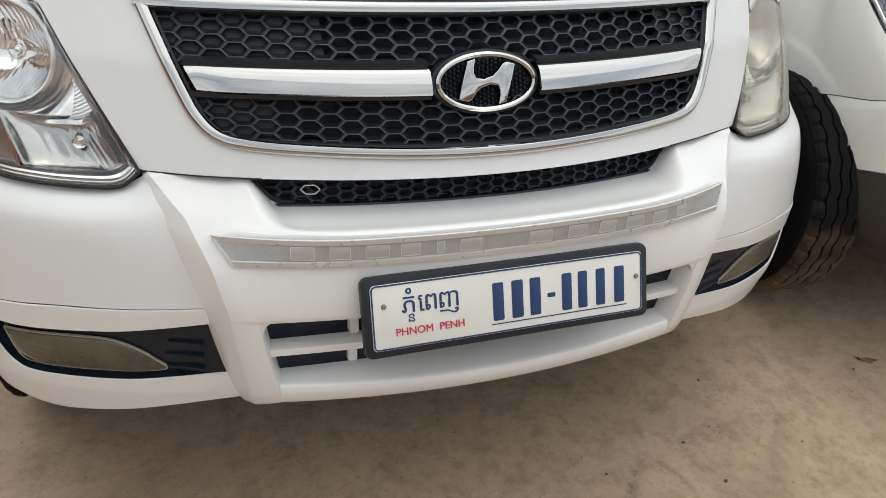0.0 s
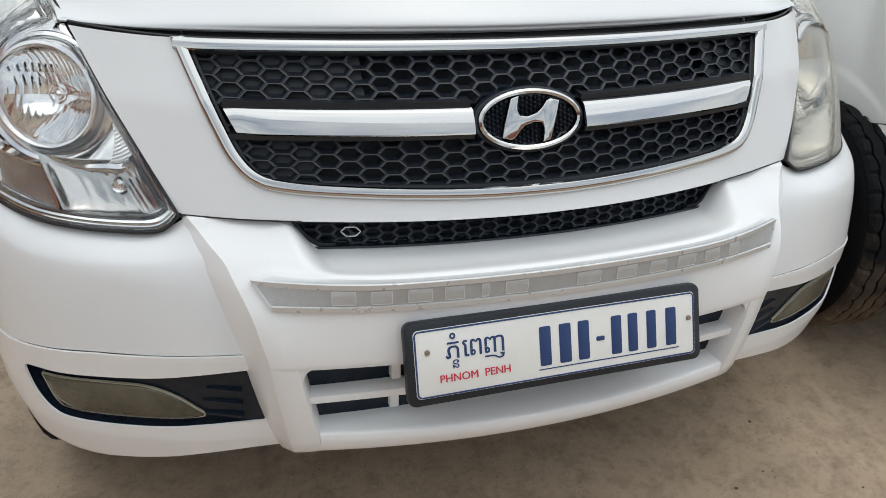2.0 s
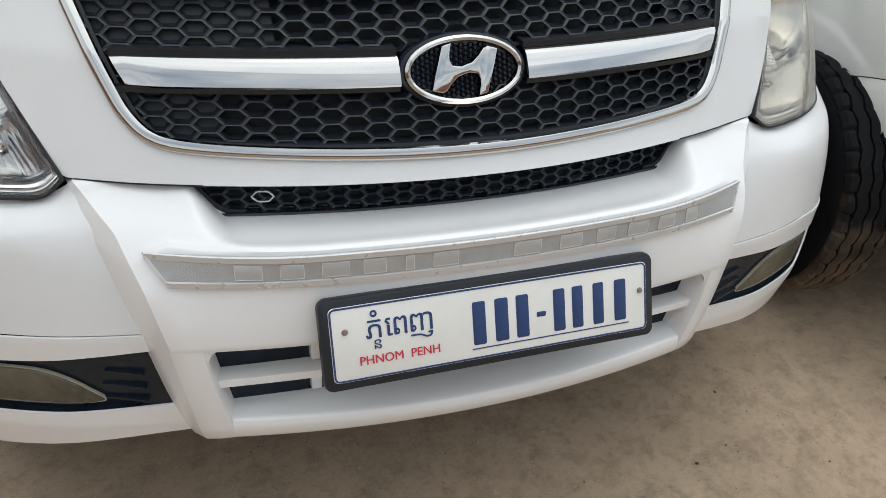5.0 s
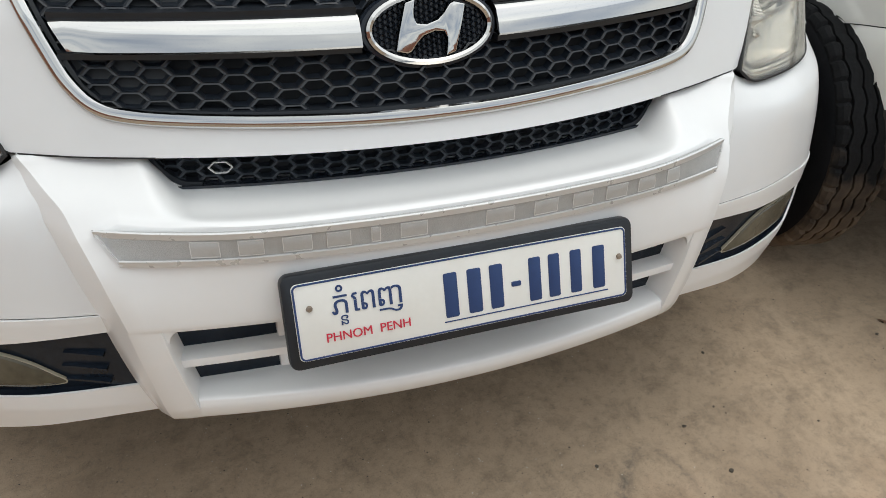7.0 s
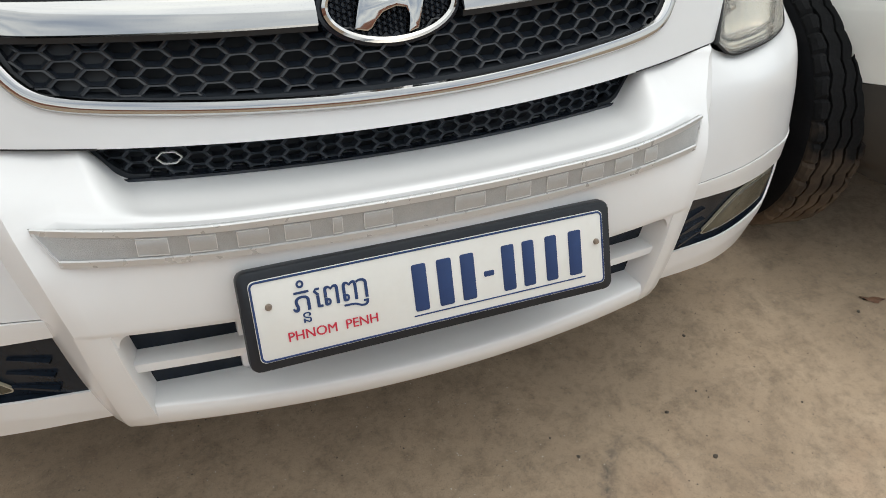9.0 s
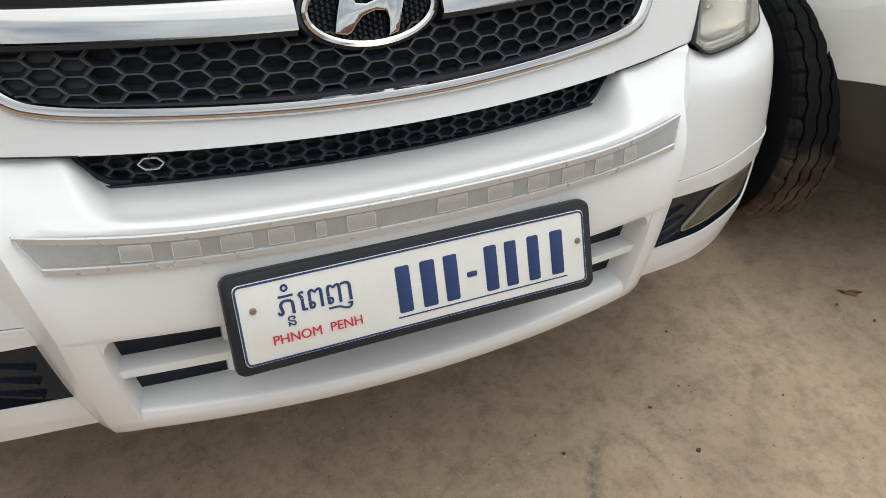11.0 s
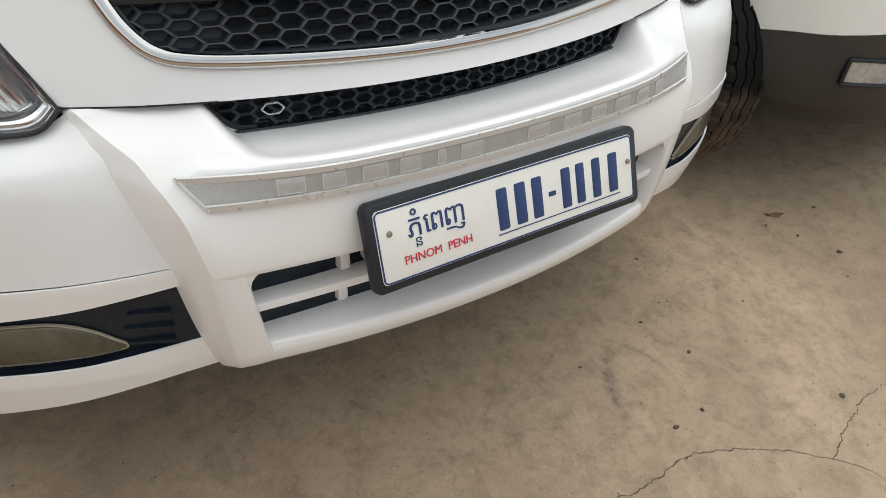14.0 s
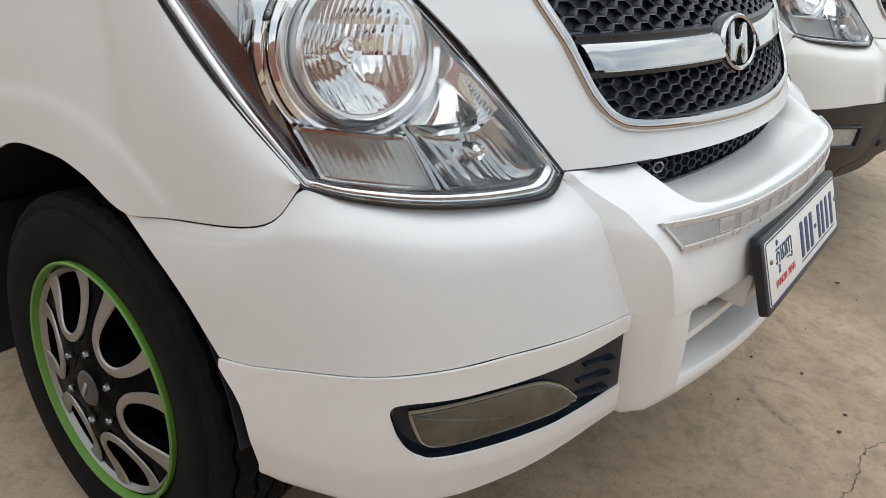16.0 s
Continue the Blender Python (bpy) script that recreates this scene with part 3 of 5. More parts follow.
FOG_IN = [(-1.3, 0.561), (1.0, 0.547), (2.5, 0.536), (3.7, 0.526), (4.46, 0.519), (4.67, 0.507), (4.58, 0.476), (4.46, 0.455), (4.33, 0.440), (4.15, 0.4295), (3.85, 0.4235), (2.6, 0.4275), (1.2, 0.4345), (-1.3, 0.448)]
FOG_OUT = [(-1.3, 0.580), (1.0, 0.582), (2.5, 0.581), (4.0, 0.570), (6.0, 0.538), (8.0, 0.508), (7.2, 0.452), (6.80, 0.360), (6.78, 0.331), (6.40, 0.3185), (5.2, 0.310), (2.9, 0.337), (1.4, 0.359), (-1.3, 0.385)]


FENDER_LOW = [(0.897, 0.448, 0.775), (0.922, 0.465, 0.731), (0.936, 0.52, 0.705), (0.946, 0.64, 0.674), (0.950, 0.735, 0.650), (0.951, 0.83, 0.674), (0.951, 0.92, 0.678), (0.951, 1.06, 0.645), (0.951, 1.22, 0.50), (0.951, 1.31, 0.30)]


def build_bumper(van, lower=PAINT_GUARD, lower_label="white lower bumper skirt", square_fog=False):
    rows = [
        [(0.575, 0.262, 0.783), (0.604, 0.266, 0.766), (0.648, 0.276, 0.759), (0.73, 0.307, 0.7600), (0.80, 0.349, 0.7610), (0.856, 0.404, 0.7635), (0.896, 0.446, 0.770), (0.927, 0.487, 0.711), (0.947, 0.735, 0.647)],
        [(0.562, 0.225, 0.752), (0.60, 0.222, 0.745), (0.66, 0.228, 0.739), (0.745, 0.263, 0.737), (0.823, 0.316, 0.737), (0.878, 0.380, 0.740), (0.920, 0.440, 0.728), (0.940, 0.51, 0.690), (0.952, 0.71, 0.636)],
        [(0.553, 0.196, 0.722), (0.60, 0.197, 0.718), (0.662, 0.207, 0.715), (0.748, 0.243, 0.712), (0.826, 0.296, 0.712), (0.884, 0.364, 0.714), (0.926, 0.436, 0.703), (0.946, 0.52, 0.667), (0.955, 0.675, 0.619)],
        [(0.538, 0.165, 0.655), (0.59, 0.172, 0.655), (0.66, 0.188, 0.655), (0.746, 0.224, 0.655), (0.824, 0.274, 0.655), (0.886, 0.342, 0.652), (0.930, 0.430, 0.640), (0.950, 0.51, 0.615), (0.956, 0.60, 0.575)],
        [(*p, z) for p, z in zip(CORNER, CREASE_Z)],
    ]
    # the inner end runs on behind the guard
    rows = [np.vstack([np.array(r[0]) + (np.array(r[0]) - np.array(r[1])) * (0.1, 0.1, 0.9, 0.9, 0.9)[i], r]) for i, r in enumerate(rows)]
    net = loft(rows, 67, 30)
    # the rear end of its top edge follows the wing's lower edge with a narrow gap
    k = np.linspace(-1, 8, 67)
    edge = cr(FENDER_LOW, ks=np.clip((k - 6) * 2, 0, 9)) + (0, 0.0, -0.0028)
    pull = (edge - net[0]) * smooth(5.9, 6.3, k)[:, None]
    net = net + pull[None] * (np.clip(1 - np.linspace(0, 1, 30) * 3.0, 0, 1) ** 1.5)[:, None, None]
    n = normals(net)
    n = n if n[..., 1].mean() < 0 else -n
    net = np.concatenate([(net[0] - n[0] * 0.006)[None], net, (net[-1] - n[-1] * 0.014 + (0, 0, -0.010))[None]])
    side_both("bumper", net, PAINT, van, 0.002, "smooth white bumper corner")
    line = cr(FENDER_LOW, ks=np.linspace(0.0, 4.0, 40))
    for s in (-1, 1):
        gap = line * (s, 1, 1) + (-s * 0.0055, 0.0035, -0.001)
        part("panel_seam", ribbon(gap, [(-0.005, -0.003), (-0.004, 0.0), (0.004, 0.0), (0.005, -0.003)], normal=(s, -0.5, 0)), SEAL, van)
    # the lower skirt, a ring round the fog lamp's recess
    ki, ko = cr(FOG_IN, 90), cr(FOG_OUT, 90)
    t = np.linspace(0, 1, 12)[:, None, None]
    if square_fog:
        return
    run = np.linspace(0, 13, 90) <= 5
    ko[run, 1] = np.interp(ko[run, 0], range(9), CREASE_Z) - 0.0022
    g = ki[None] * (1 - t) + ko[None] * t
    # the lighter white also stands in for light bounced up off the ground
    side_both("bumper_skirt", corner(g[..., 0], g[..., 1]), lower, van, 0.004, lower_label)
    # under edge turned in
    lo = cr(FOG_OUT[7:], 30)
    net = np.stack([corner(lo[:, 0], lo[:, 1], d) + np.array((0, 0, dz)) for d, dz in ((0.004, 0.001), (0.025, -0.004), (0.09, 0.01))])
    side_both("skirt_underside", net, lower, van, 0.003, out=(0, -0.3, -1))
    for s in (-1, 1):
        m = (lambda q: flip(q)) if s < 0 else (lambda q: q)
        walls = np.stack([corner(ki[:, 0], ki[:, 1], d) for d in (0.0025, 0.006, 0.018)])
        fog = part("fog_lamp", sheet(m(walls), 0.002), RECESS, van, "fog lamp with yellowed lens in a black recess")
        u = np.linspace(-1.3, 4.6, 44)
        back = np.array([corner(u, np.full(44, z), 0.004 + 0.012 * smooth(-0.3, 1.2, u)) for z in np.linspace(0.405, 0.575, 8)])
        part("recess", sheet(m(back), 0.003), RECESS, fog)
        # lens with a thin pale rim
        lens = cr([(4.38, 0.497), (3.6, 0.507), (2.7, 0.513), (2.2, 0.510), (1.7, 0.492), (1.3, 0.469), (1.08, 0.454), (1.30, 0.4475), (2.6, 0.4425), (3.7, 0.4375), (4.06, 0.4415), (4.22, 0.462), (4.38, 0.497)], 70)
        mid = lens.mean(0)
        net = np.stack([corner(mid[0] + (lens[:, 0] - mid[0]) * f, mid[1] + (lens[:, 1] - mid[1]) * f, d) for f, d in ((1.0, 0.017), (0.985, 0.010), (0.93, 0.007), (0.6, 0.004), (0.25, 0.003), (0.02, 0.003))])
        part("lens", sheet(m(net), 0.003), FOG_LENS, fog, "cloudy yellow-grey lens")
        rim = corner(lens[:-1, 0], lens[:-1, 1], 0.011)
        part("lens_rim", ribbon(m(rim), [(-0.0015, -0.003), (-0.001, 0.0012), (0.001, 0.0012), (0.0015, -0.003)], True), PALE_RIM, fog)
        for i in range(3):
            zz = 0.455 + 0.027 * i
            along = np.linspace(0.05, 1.2 - 0.12 * i, 12)
            fin = corner(along, np.full(12, zz), 0.004 + 0.016 * smooth(-0.3, 1.2, along))
            part("fin", ribbon(m(fin), [(-0.003, -0.008), (-0.002, 0.0085), (0.002, 0.0085), (0.004, -0.008)]), RECESS, fog)


SLOT_BLACK = mat("slot_black", (0.026, 0.033, 0.043), 0.35, var=0.25, scale=20, dirt=(0.07, 0.072, 0.075), dirt_amount=0.3, dirt_scale=9)
RECESS = mat("recess_black", (0.008, 0.013, 0.022), 0.12, ior=1.36, var=0.3, scale=15, dirt=(0.035, 0.038, 0.045), dirt_amount=0.25, dirt_scale=25)
PALE_RIM = mat("lens_rim", (0.36, 0.33, 0.25), 0.35)


def bend(x, z):
    """How far the guard's face falls back towards its ends, more so at its top."""
    return float(np.clip(0.40 + 16.4 * (z - 0.687), 0.0, 1.10)) * 0.60 * max(0.0, abs(x) - 0.25) ** 2


def build_guard(van):
    rows = []
    xs = np.r_[np.linspace(0, 0.335, 20), np.linspace(0.345, 0.46, 24)]
    specs = [  # shelf (y0, b, z), pad (y0, b, z), front corner, outer edge
        ((0.235, 0.25, 0.722), (0.178, 0.33, 0.781), (0.580, 0.285, 0.781), (0.590, 0.290, 0.776)),
        ((0.200, 0.25, 0.723), (0.152, 0.33, 0.785), (0.574, 0.252, 0.785), (0.582, 0.260, 0.778)),
        ((0.185, 0.25, 0.723), (0.146, 0.32, 0.782), (0.562, 0.235, 0.772), (0.577, 0.247, 0.766)),
        ((0.150, 0.23, 0.722), (0.118, 0.28, 0.766), (0.545, 0.205, 0.756), (0.570, 0.228, 0.752)),
        ((0.108, 0.21, 0.727), (0.088, 0.24, 0.750), (0.527, 0.175, 0.740), (0.562, 0.210, 0.734)),
        ((0.074, 0.20, 0.739), (0.073, 0.22, 0.741), (0.5180, 0.1530, 0.724), (0.556, 0.196, 0.720)),
        ((0.062, 0.20, 0.740), (0.064, 0.205, 0.736), (0.5136, 0.1415, 0.716), (0.553, 0.190, 0.712)),
        ((0.055, 0.20, 0.733), (0.057, 0.20, 0.728), (0.508, 0.128, 0.706), (0.549, 0.184, 0.698)),
        ((0.050, 0.20, 0.690), (0.051, 0.20, 0.686), (0.496, 0.104, 0.678), (0.540, 0.170, 0.668)),
        ((0.040, 0.20, 0.640), (0.040, 0.20, 0.638), (0.486, 0.092, 0.638), (0.529, 0.155, 0.630)),
        ((0.033, 0.20, 0.600), (0.033, 0.20, 0.600), (0.476, 0.083, 0.598), (0.518, 0.143, 0.595)),
        ((0.034, 0.20, 0.588), (0.034, 0.20, 0.588), (0.474, 0.082, 0.588), (0.516, 0.141, 0.586)),
    ]
    for i, (shelf, pad, front, outer) in enumerate(specs):
        row = []
        end = 0.378 + 0.034 * max(0, 1 - i / 5)
        lip = 1 - smooth(end - 0.028, end + 0.030, xs)
        for x, w in zip(xs * min(1.0, (front[0] - 0.022) / 0.46), lip):
            a, b = np.array((shelf[0] + shelf[1] * x * x, shelf[2])), np.array((pad[0] + pad[1] * x * x, pad[2]))
            y, z = a * w + b * (1 - w)
            row.append((x, y + bend(x, z), z))
        last, f, o = np.array(row[-1]), np.array(front), np.array(outer)
        row += [tuple(last * 0.4 + f * 0.6), front, tuple(f * 0.93 + o * 0.07), tuple(f * 0.5 + o * 0.5), tuple(f * 0.08 + o * 0.92), outer, (outer[0] + 0.004, outer[1] + 0.035, outer[2] - 0.004)]
        rows.append(both(row))
    rows = np.array(rows)
    fine = np.stack([cr(rows[:, j], 44) for j in range(rows.shape[1])], 1)
    guard = part("bumper_guard", sheet(fine, 0.004), PAINT_GUARD, van, "white bumper guard with a shelf and two legs", sharp=28)
    # legs either side of the opening
    legs = [  # opening edge, front corner, outer edge
        ((0.428, 0.0712, 0.588), (0.474, 0.082, 0.588), (0.516, 0.141, 0.586)),
        ((0.420, 0.066, 0.535), (0.466, 0.080, 0.530), (0.503, 0.135, 0.522)),
        ((0.409, 0.064, 0.480), (0.458, 0.080, 0.478), (0.491, 0.131, 0.468)),
        ((0.402, 0.064, 0.446), (0.452, 0.082, 0.440), (0.481, 0.129, 0.432)),
        ((0.398, 0.066, 0.425), (0.447, 0.086, 0.410), (0.470, 0.128, 0.398)),
        ((0.396, 0.082, 0.397), (0.441, 0.100, 0.386), (0.458, 0.125, 0.376)),
        ((0.396, 0.14, 0.392), (0.434, 0.15, 0.380), (0.452, 0.16, 0.374)),
    ]
    rows = []
    for a, f, o in legs:
        a, f, o = np.array(a), np.array(f), np.array(o)
        rows.append([a + (-0.012, 0.075, 0), a + (0.0, 0.006, 0), a + (0.004, 0.0, 0), a * 0.5 + f * 0.5 - (0, 0.0015, 0), f, f * 0.92 + o * 0.08, f * 0.5 + o * 0.5, o, o + (0.004, 0.05, 0)])
    rows = np.array(rows)
    fine = np.stack([cr(rows[:, j], 30) for j in range(rows.shape[1])], 1)
    side_both("guard_leg", fine, PAINT_GUARD, guard, 0.003, sharp=38)
    # lower lip, from the sloping inner shelf round to the underside
    xs = np.linspace(-0.402, 0.402, 61)
    prof = [(0.12, 0.06, 0.450), (0.085, 0.14, 0.449), (0.045, 0.22, 0.4485), (0.028, 0.268, 0.4475), (0.0225, 0.28, 0.4435), (0.0205, 0.28, 0.430), (0.029, 0.26, 0.408), (0.045, 0.24, 0.399), (0.075, 0.2, 0.394), (0.16, 0.1, 0.392)]
    net = np.array([[(x, a + b * x * x, z) for x in xs] for a, b, z in prof])
    net = np.stack([cr(net[:, j], 36) for j in range(net.shape[1])], 1)
    part("lower_lip", sheet(net, 0.003), PAINT_GUARD, guard)
    # ceiling of the opening, dark back, two cross bars and posts
    xs = np.linspace(-0.43, 0.43, 41)
    net = np.array([[(x, 0.034 + 0.2 * x * x + d, z) for x in xs] for d, z in ((0.0, 0.588), (0.006, 0.5835), (0.09, 0.580))])
    part("opening_top", sheet(net, 0.003, (0, 0, -1)), PAINT_GUARD, guard)
    net = np.array([[(x, 0.096 + 0.11 * x * x, z) for x in xs] for z in (0.43, 0.53, 0.60)])
    part("opening_back", sheet(net, 0.003), RECESS, guard)
    bar = [(x, 0.056 + 0.14 * x * x, 0.513) for x in np.linspace(-0.418, 0.418, 41)]
    part("louvre", ribbon(bar, [(-0.002, -0.06), (-0.008, -0.006), (-0.0075, -0.001), (-0.004, 0.0), (0.006, 0.0), (0.009, -0.004), (0.008, -0.06)]), PAINT_GUARD, guard)
    for s in (-1, 1):
        part("post", moved(box((0.018, 0.034, 0.062), bevel=0.004), pose(s * 0.266, 0.108, 0.552, -10)), PAINT_GUARD, guard)
        part("post", moved(box((0.018, 0.034, 0.056), bevel=0.004), pose(s * 0.266, 0.112, 0.482, -8)), PAINT_GUARD, guard)
    # rounded upper corners of the opening
    for s in (-1, 1):
        q = np.linspace(np.pi / 2, 0, 8)
        arc = [(0.404 + 0.021 * math.cos(b), 0.5655 + 0.021 * math.sin(b)) for b in q]
        fillet = slab([(s * x, z) for x, z in [(0.434, 0.5655), (0.434, 0.5885), (0.404, 0.5885)] + arc], 0.06, 0.0722)
        part("corner_fillet", fillet, PAINT_GUARD, guard)
    part("plate_mount", moved(box((0.47, 0.07, 0.065), bevel=0.006), pose(0, 0.068, 0.562)), PAINT_GUARD, guard)
    # lower intake honeycomb above the shelf
    mesh_y = lambda x, z: 0.192 + 0.26 * x * x + (z - 0.75) * 0.25

    def ok(x, z):
        return 0.708 < z < 0.790 and abs(x) < 0.386 + (z - 0.73) * 0.7

    part("lower_honeycomb", honeycomb(lattice(0.42, 0.707, 0.79, 0.034, ok, 0.53), 0.034, 0.010, mesh_y, 0.19, 0.53), SLOT_BLACK, guard, "fine black honeycomb intake", sharp=20)
    sill = [(x, float(mesh_y(x, 0.724)) - 0.004, 0.7255) for x in np.linspace(-0.378, 0.378, 40)]
    part("intake_sill", ribbon(sill, [(-0.002, -0.012), (-0.0018, 0.003), (0.0018, 0.004), (0.002, -0.012)]), GLOSS_BLACK, guard)
    for s in (-1, 1):
        run = cr([(0.345, 0.7265), (0.372, 0.729), (0.392, 0.742), (0.409, 0.762), (0.424, 0.786)], 24)
        end = [(s * x, float(mesh_y(x, z)) - 0.003, z) for x, z in run]
        part("intake_edge", ribbon(end, [(-0.0065, -0.012), (-0.006, 0.002), (0.006, 0.002), (0.0065, -0.012)]), BLACK, guard)
        lip = [(s * x, float(mesh_y(x, z)) - 0.0062, z - 0.0035) for x, z in cr([(0.33, 0.7265), (0.366, 0.7275), (0.390, 0.740), (0.404, 0.757), (0.414, 0.772)], 24)]
        part("intake_lip", ribbon(lip, [(-0.0012, -0.004), (-0.0009, 0.0010), (0.0009, 0.0010), (0.0012, -0.004)]), PALE_METAL, guard, "thin pale worn edge")
    hexagon = [(-0.317 + 0.0165 * math.cos(q), 0.749 + 0.0165 * 0.53 * math.sin(q)) for q in np.arange(6) * np.pi / 3]
    hexagon = even([(x, z) for x, z in hexagon], 30, True)
    part("chipped_edge", ribbon([(x, float(mesh_y(x, z)) - 0.0008, z) for x, z in hexagon], [(-0.0012, -0.002), (-0.0009, 0.0006), (0.0009, 0.0006), (0.0012, -0.002)], True), PALE_METAL, guard, "scratched bare edge of one cell")
    xs = np.linspace(-0.425, 0.425, 40)
    part("intake_back", sheet(np.array([[(x, float(mesh_y(x, z)) + 0.02, z) for x in xs] for z in (0.715, 0.76, 0.80)]), 0.003), DARK, guard)
    # brushed strip with raised marks
    xs = np.linspace(-0.493, 0.493, 81)
    face = lambda x, z: 0.05 + 0.20 * x * x + bend(x, z) + (z - 0.69) * 0.11 - 0.0058
    def strip_pt(x, v, d=0.0):
        z = 0.690 + 0.045 * v - 0.006 * v * (max(0.0, abs(x) - 0.20) / 0.294) ** 2
        xx = x * (1 - 0.060 * (1 - v) * (abs(x) > 0.40) * (abs(x) - 0.40) / 0.093)
        return (xx, face(xx, z) - d, z)
    net = np.array([[strip_pt(x, v) for x in xs] for v in np.linspace(0, 1, 6)])
    strip = part("trim_strip", sheet(net, 0.007), BRUSHED, guard, "frosted aluminium strip with polished edges and raised marks")
    for v0 in (0.08, 0.92):
        edge = [strip_pt(x, v0, 0.0016) for x in xs]
        part("strip_edge", ribbon(edge, [(-0.0050, -0.002), (-0.0044, 0.0012), (0.0044, 0.0012), (0.0050, -0.002)]), POLISHED, strip)
    for s in (-1, 1):
        end = [strip_pt(s * 0.4915, v, 0.0014) for v in np.linspace(0.02, 0.98, 12)]
        part("strip_edge", ribbon(end, [(-0.0018, -0.002), (-0.0014, 0.0012), (0.0014, 0.0012), (0.0018, -0.002)]), POLISHED, strip)
    return guard, strip, strip_pt


def build_marks(strip, strip_pt):
    """Raised plain bars where the strip carries a firm's lettering."""
    widths = {-0.358: 0.036, -0.300: 0.032, -0.240: 0.038, -0.185: 0.032, -0.134: 0.012, -0.080: 0.038, 0.050: 0.044, 0.124: 0.038, 0.187: 0.034, 0.248: 0.038, 0.306: 0.033, 0.362: 0.026}
    for x, w in widths.items():
        net = np.array([[strip_pt(x + u * w / 2, v, d) for u in np.linspace(-1, 1, 6)] for v, d in ((0.26, 0.0004), (0.29, 0.0014), (0.5, 0.0014), (0.71, 0.0014), (0.74, 0.0004))])
        mark = part("raised_mark", sheet(net, 0.0012), MARK, strip)
        u, v = np.array([-1, 1, 1, -1, -1]) * w / 2, np.array([0.26, 0.26, 0.74, 0.74, 0.26])
        loop = [strip_pt(x + float(np.interp(k, range(5), u)), float(np.interp(k, range(5), v)), 0.0012) for k in np.arange(0, 4, 0.2)]
        part("mark_edge", ribbon(loop, [(-0.0007, -0.001), (-0.0005, 0.0005), (0.0005, 0.0005), (0.0007, -0.001)], True), PALE_METAL, mark)


def build_plate(van):
    """A number plate in its black holder; its number is plain bars."""
    at = pose(-0.001, 0.0185, 0.6080, -23.5, 0, 0)
    w, h = 0.272, 0.0690
    hold = part("plate_holder", moved(slab(rounded(w, h, 0.014), 0.016, -0.008, 0.005), at), BLACK, van, "black plastic number plate holder")
    plate = part("number_plate", moved(slab(rounded(w - 0.014, h - 0.013, 0.008), 0.003, -0.0098, 0.001), at), PLATE_WHITE, hold, "white embossed number plate with blue border, blue bars and red lettering")
    ring = np.array([(x, -0.0100, z) for x, z in rounded(w - 0.0162, h - 0.0152, 0.007)])
    part("border", moved(ribbon(ring, [(-0.0016, -0.0005), (-0.001, 0.0006), (0.001, 0.0006), (0.0016, -0.0005)], True), at), PLATE_BLUE, plate)
    iw, ih = 2 * (w - 0.014), 2 * (h - 0.013)

    def bar(u0, u1, v0, v1, material, name):
        x0, x1 = (u0 - 0.5) * iw, (u1 - 0.5) * iw
        z0, z1 = (0.5 - v1) * ih, (0.5 - v0) * ih
        o = [((x0 + x1) / 2 + x, (z0 + z1) / 2 + z) for x, z in rounded((x1 - x0) / 2, (z1 - z0) / 2, min(0.003, (x1 - x0) / 4, (z1 - z0) / 4), 3)]
        part(name, moved(slab(o, 0.0014, -0.0108, 0.0004), at), material, plate)

    for u, wide in ((0.418, 0.040), (0.488, 0.042), (0.556, 0.040), (0.678, 0.038), (0.741, 0.036), (0.812, 0.036), (0.886, 0.040)):
        bar(u, u + wide, 0.20, 0.80, PLATE_BLUE, "number_bar")
    bar(0.622, 0.652, 0.48, 0.55, PLATE_BLUE, "number_bar")
    bar(0.412, 0.935, 0.845, 0.861, PLATE_BLUE, "underline")
    # the town's name in its own script: each sign set singly, a small foot sign under the first
    for sign, x, z, size in (("\u1797", 0.0, 0.0, 1.0), ("\u17c6", 0.60, 0.0, 1.0), ("\u1793", 0.22, -0.36, 0.52), ("\u17c1", 0.62, 0.0, 1.0), ("\u1796", 0.84, 0.0, 1.0), ("\u1789", 1.38, 0.0, 1.0)):
        glyph = moved(words(sign, 0.046 * size, 0.0004), Matrix.Diagonal((0.98, 1, 1, 1)))
        part("script_sign", moved(glyph, at @ pose((0.098 - 0.5) * iw + x * 0.046, -0.0105, 0.0040 + z * 0.046)), PLATE_BLUE, plate)
    text = joined(*(moved(words("PHNOM  PENH", 0.0185, 0.0002), pose(d, -d * 0.3, 0)) for d in (0.0, 0.0004)))
    xs = [v.co.x for v in text.verts]
    fit = 0.235 * iw / (max(xs) - min(xs))
    part("lettering", moved(text, at @ pose((0.075 - 0.5) * iw, -0.0108, (0.5 - 0.80) * ih) @ Matrix.Diagonal((fit, 1, 1, 1))), PLATE_RED, plate)
    for x, z in ((-0.2365, 0.019), (0.2455, 0.010)):
        part("bolt", moved(lathe([(-0.0035, 0.0), (-0.003, 0.0035), (0.0, 0.0048), (0.002, 0.0048)], 12), at @ pose(x, -0.0105, z, 0, 0, 90)), RUST, plate)


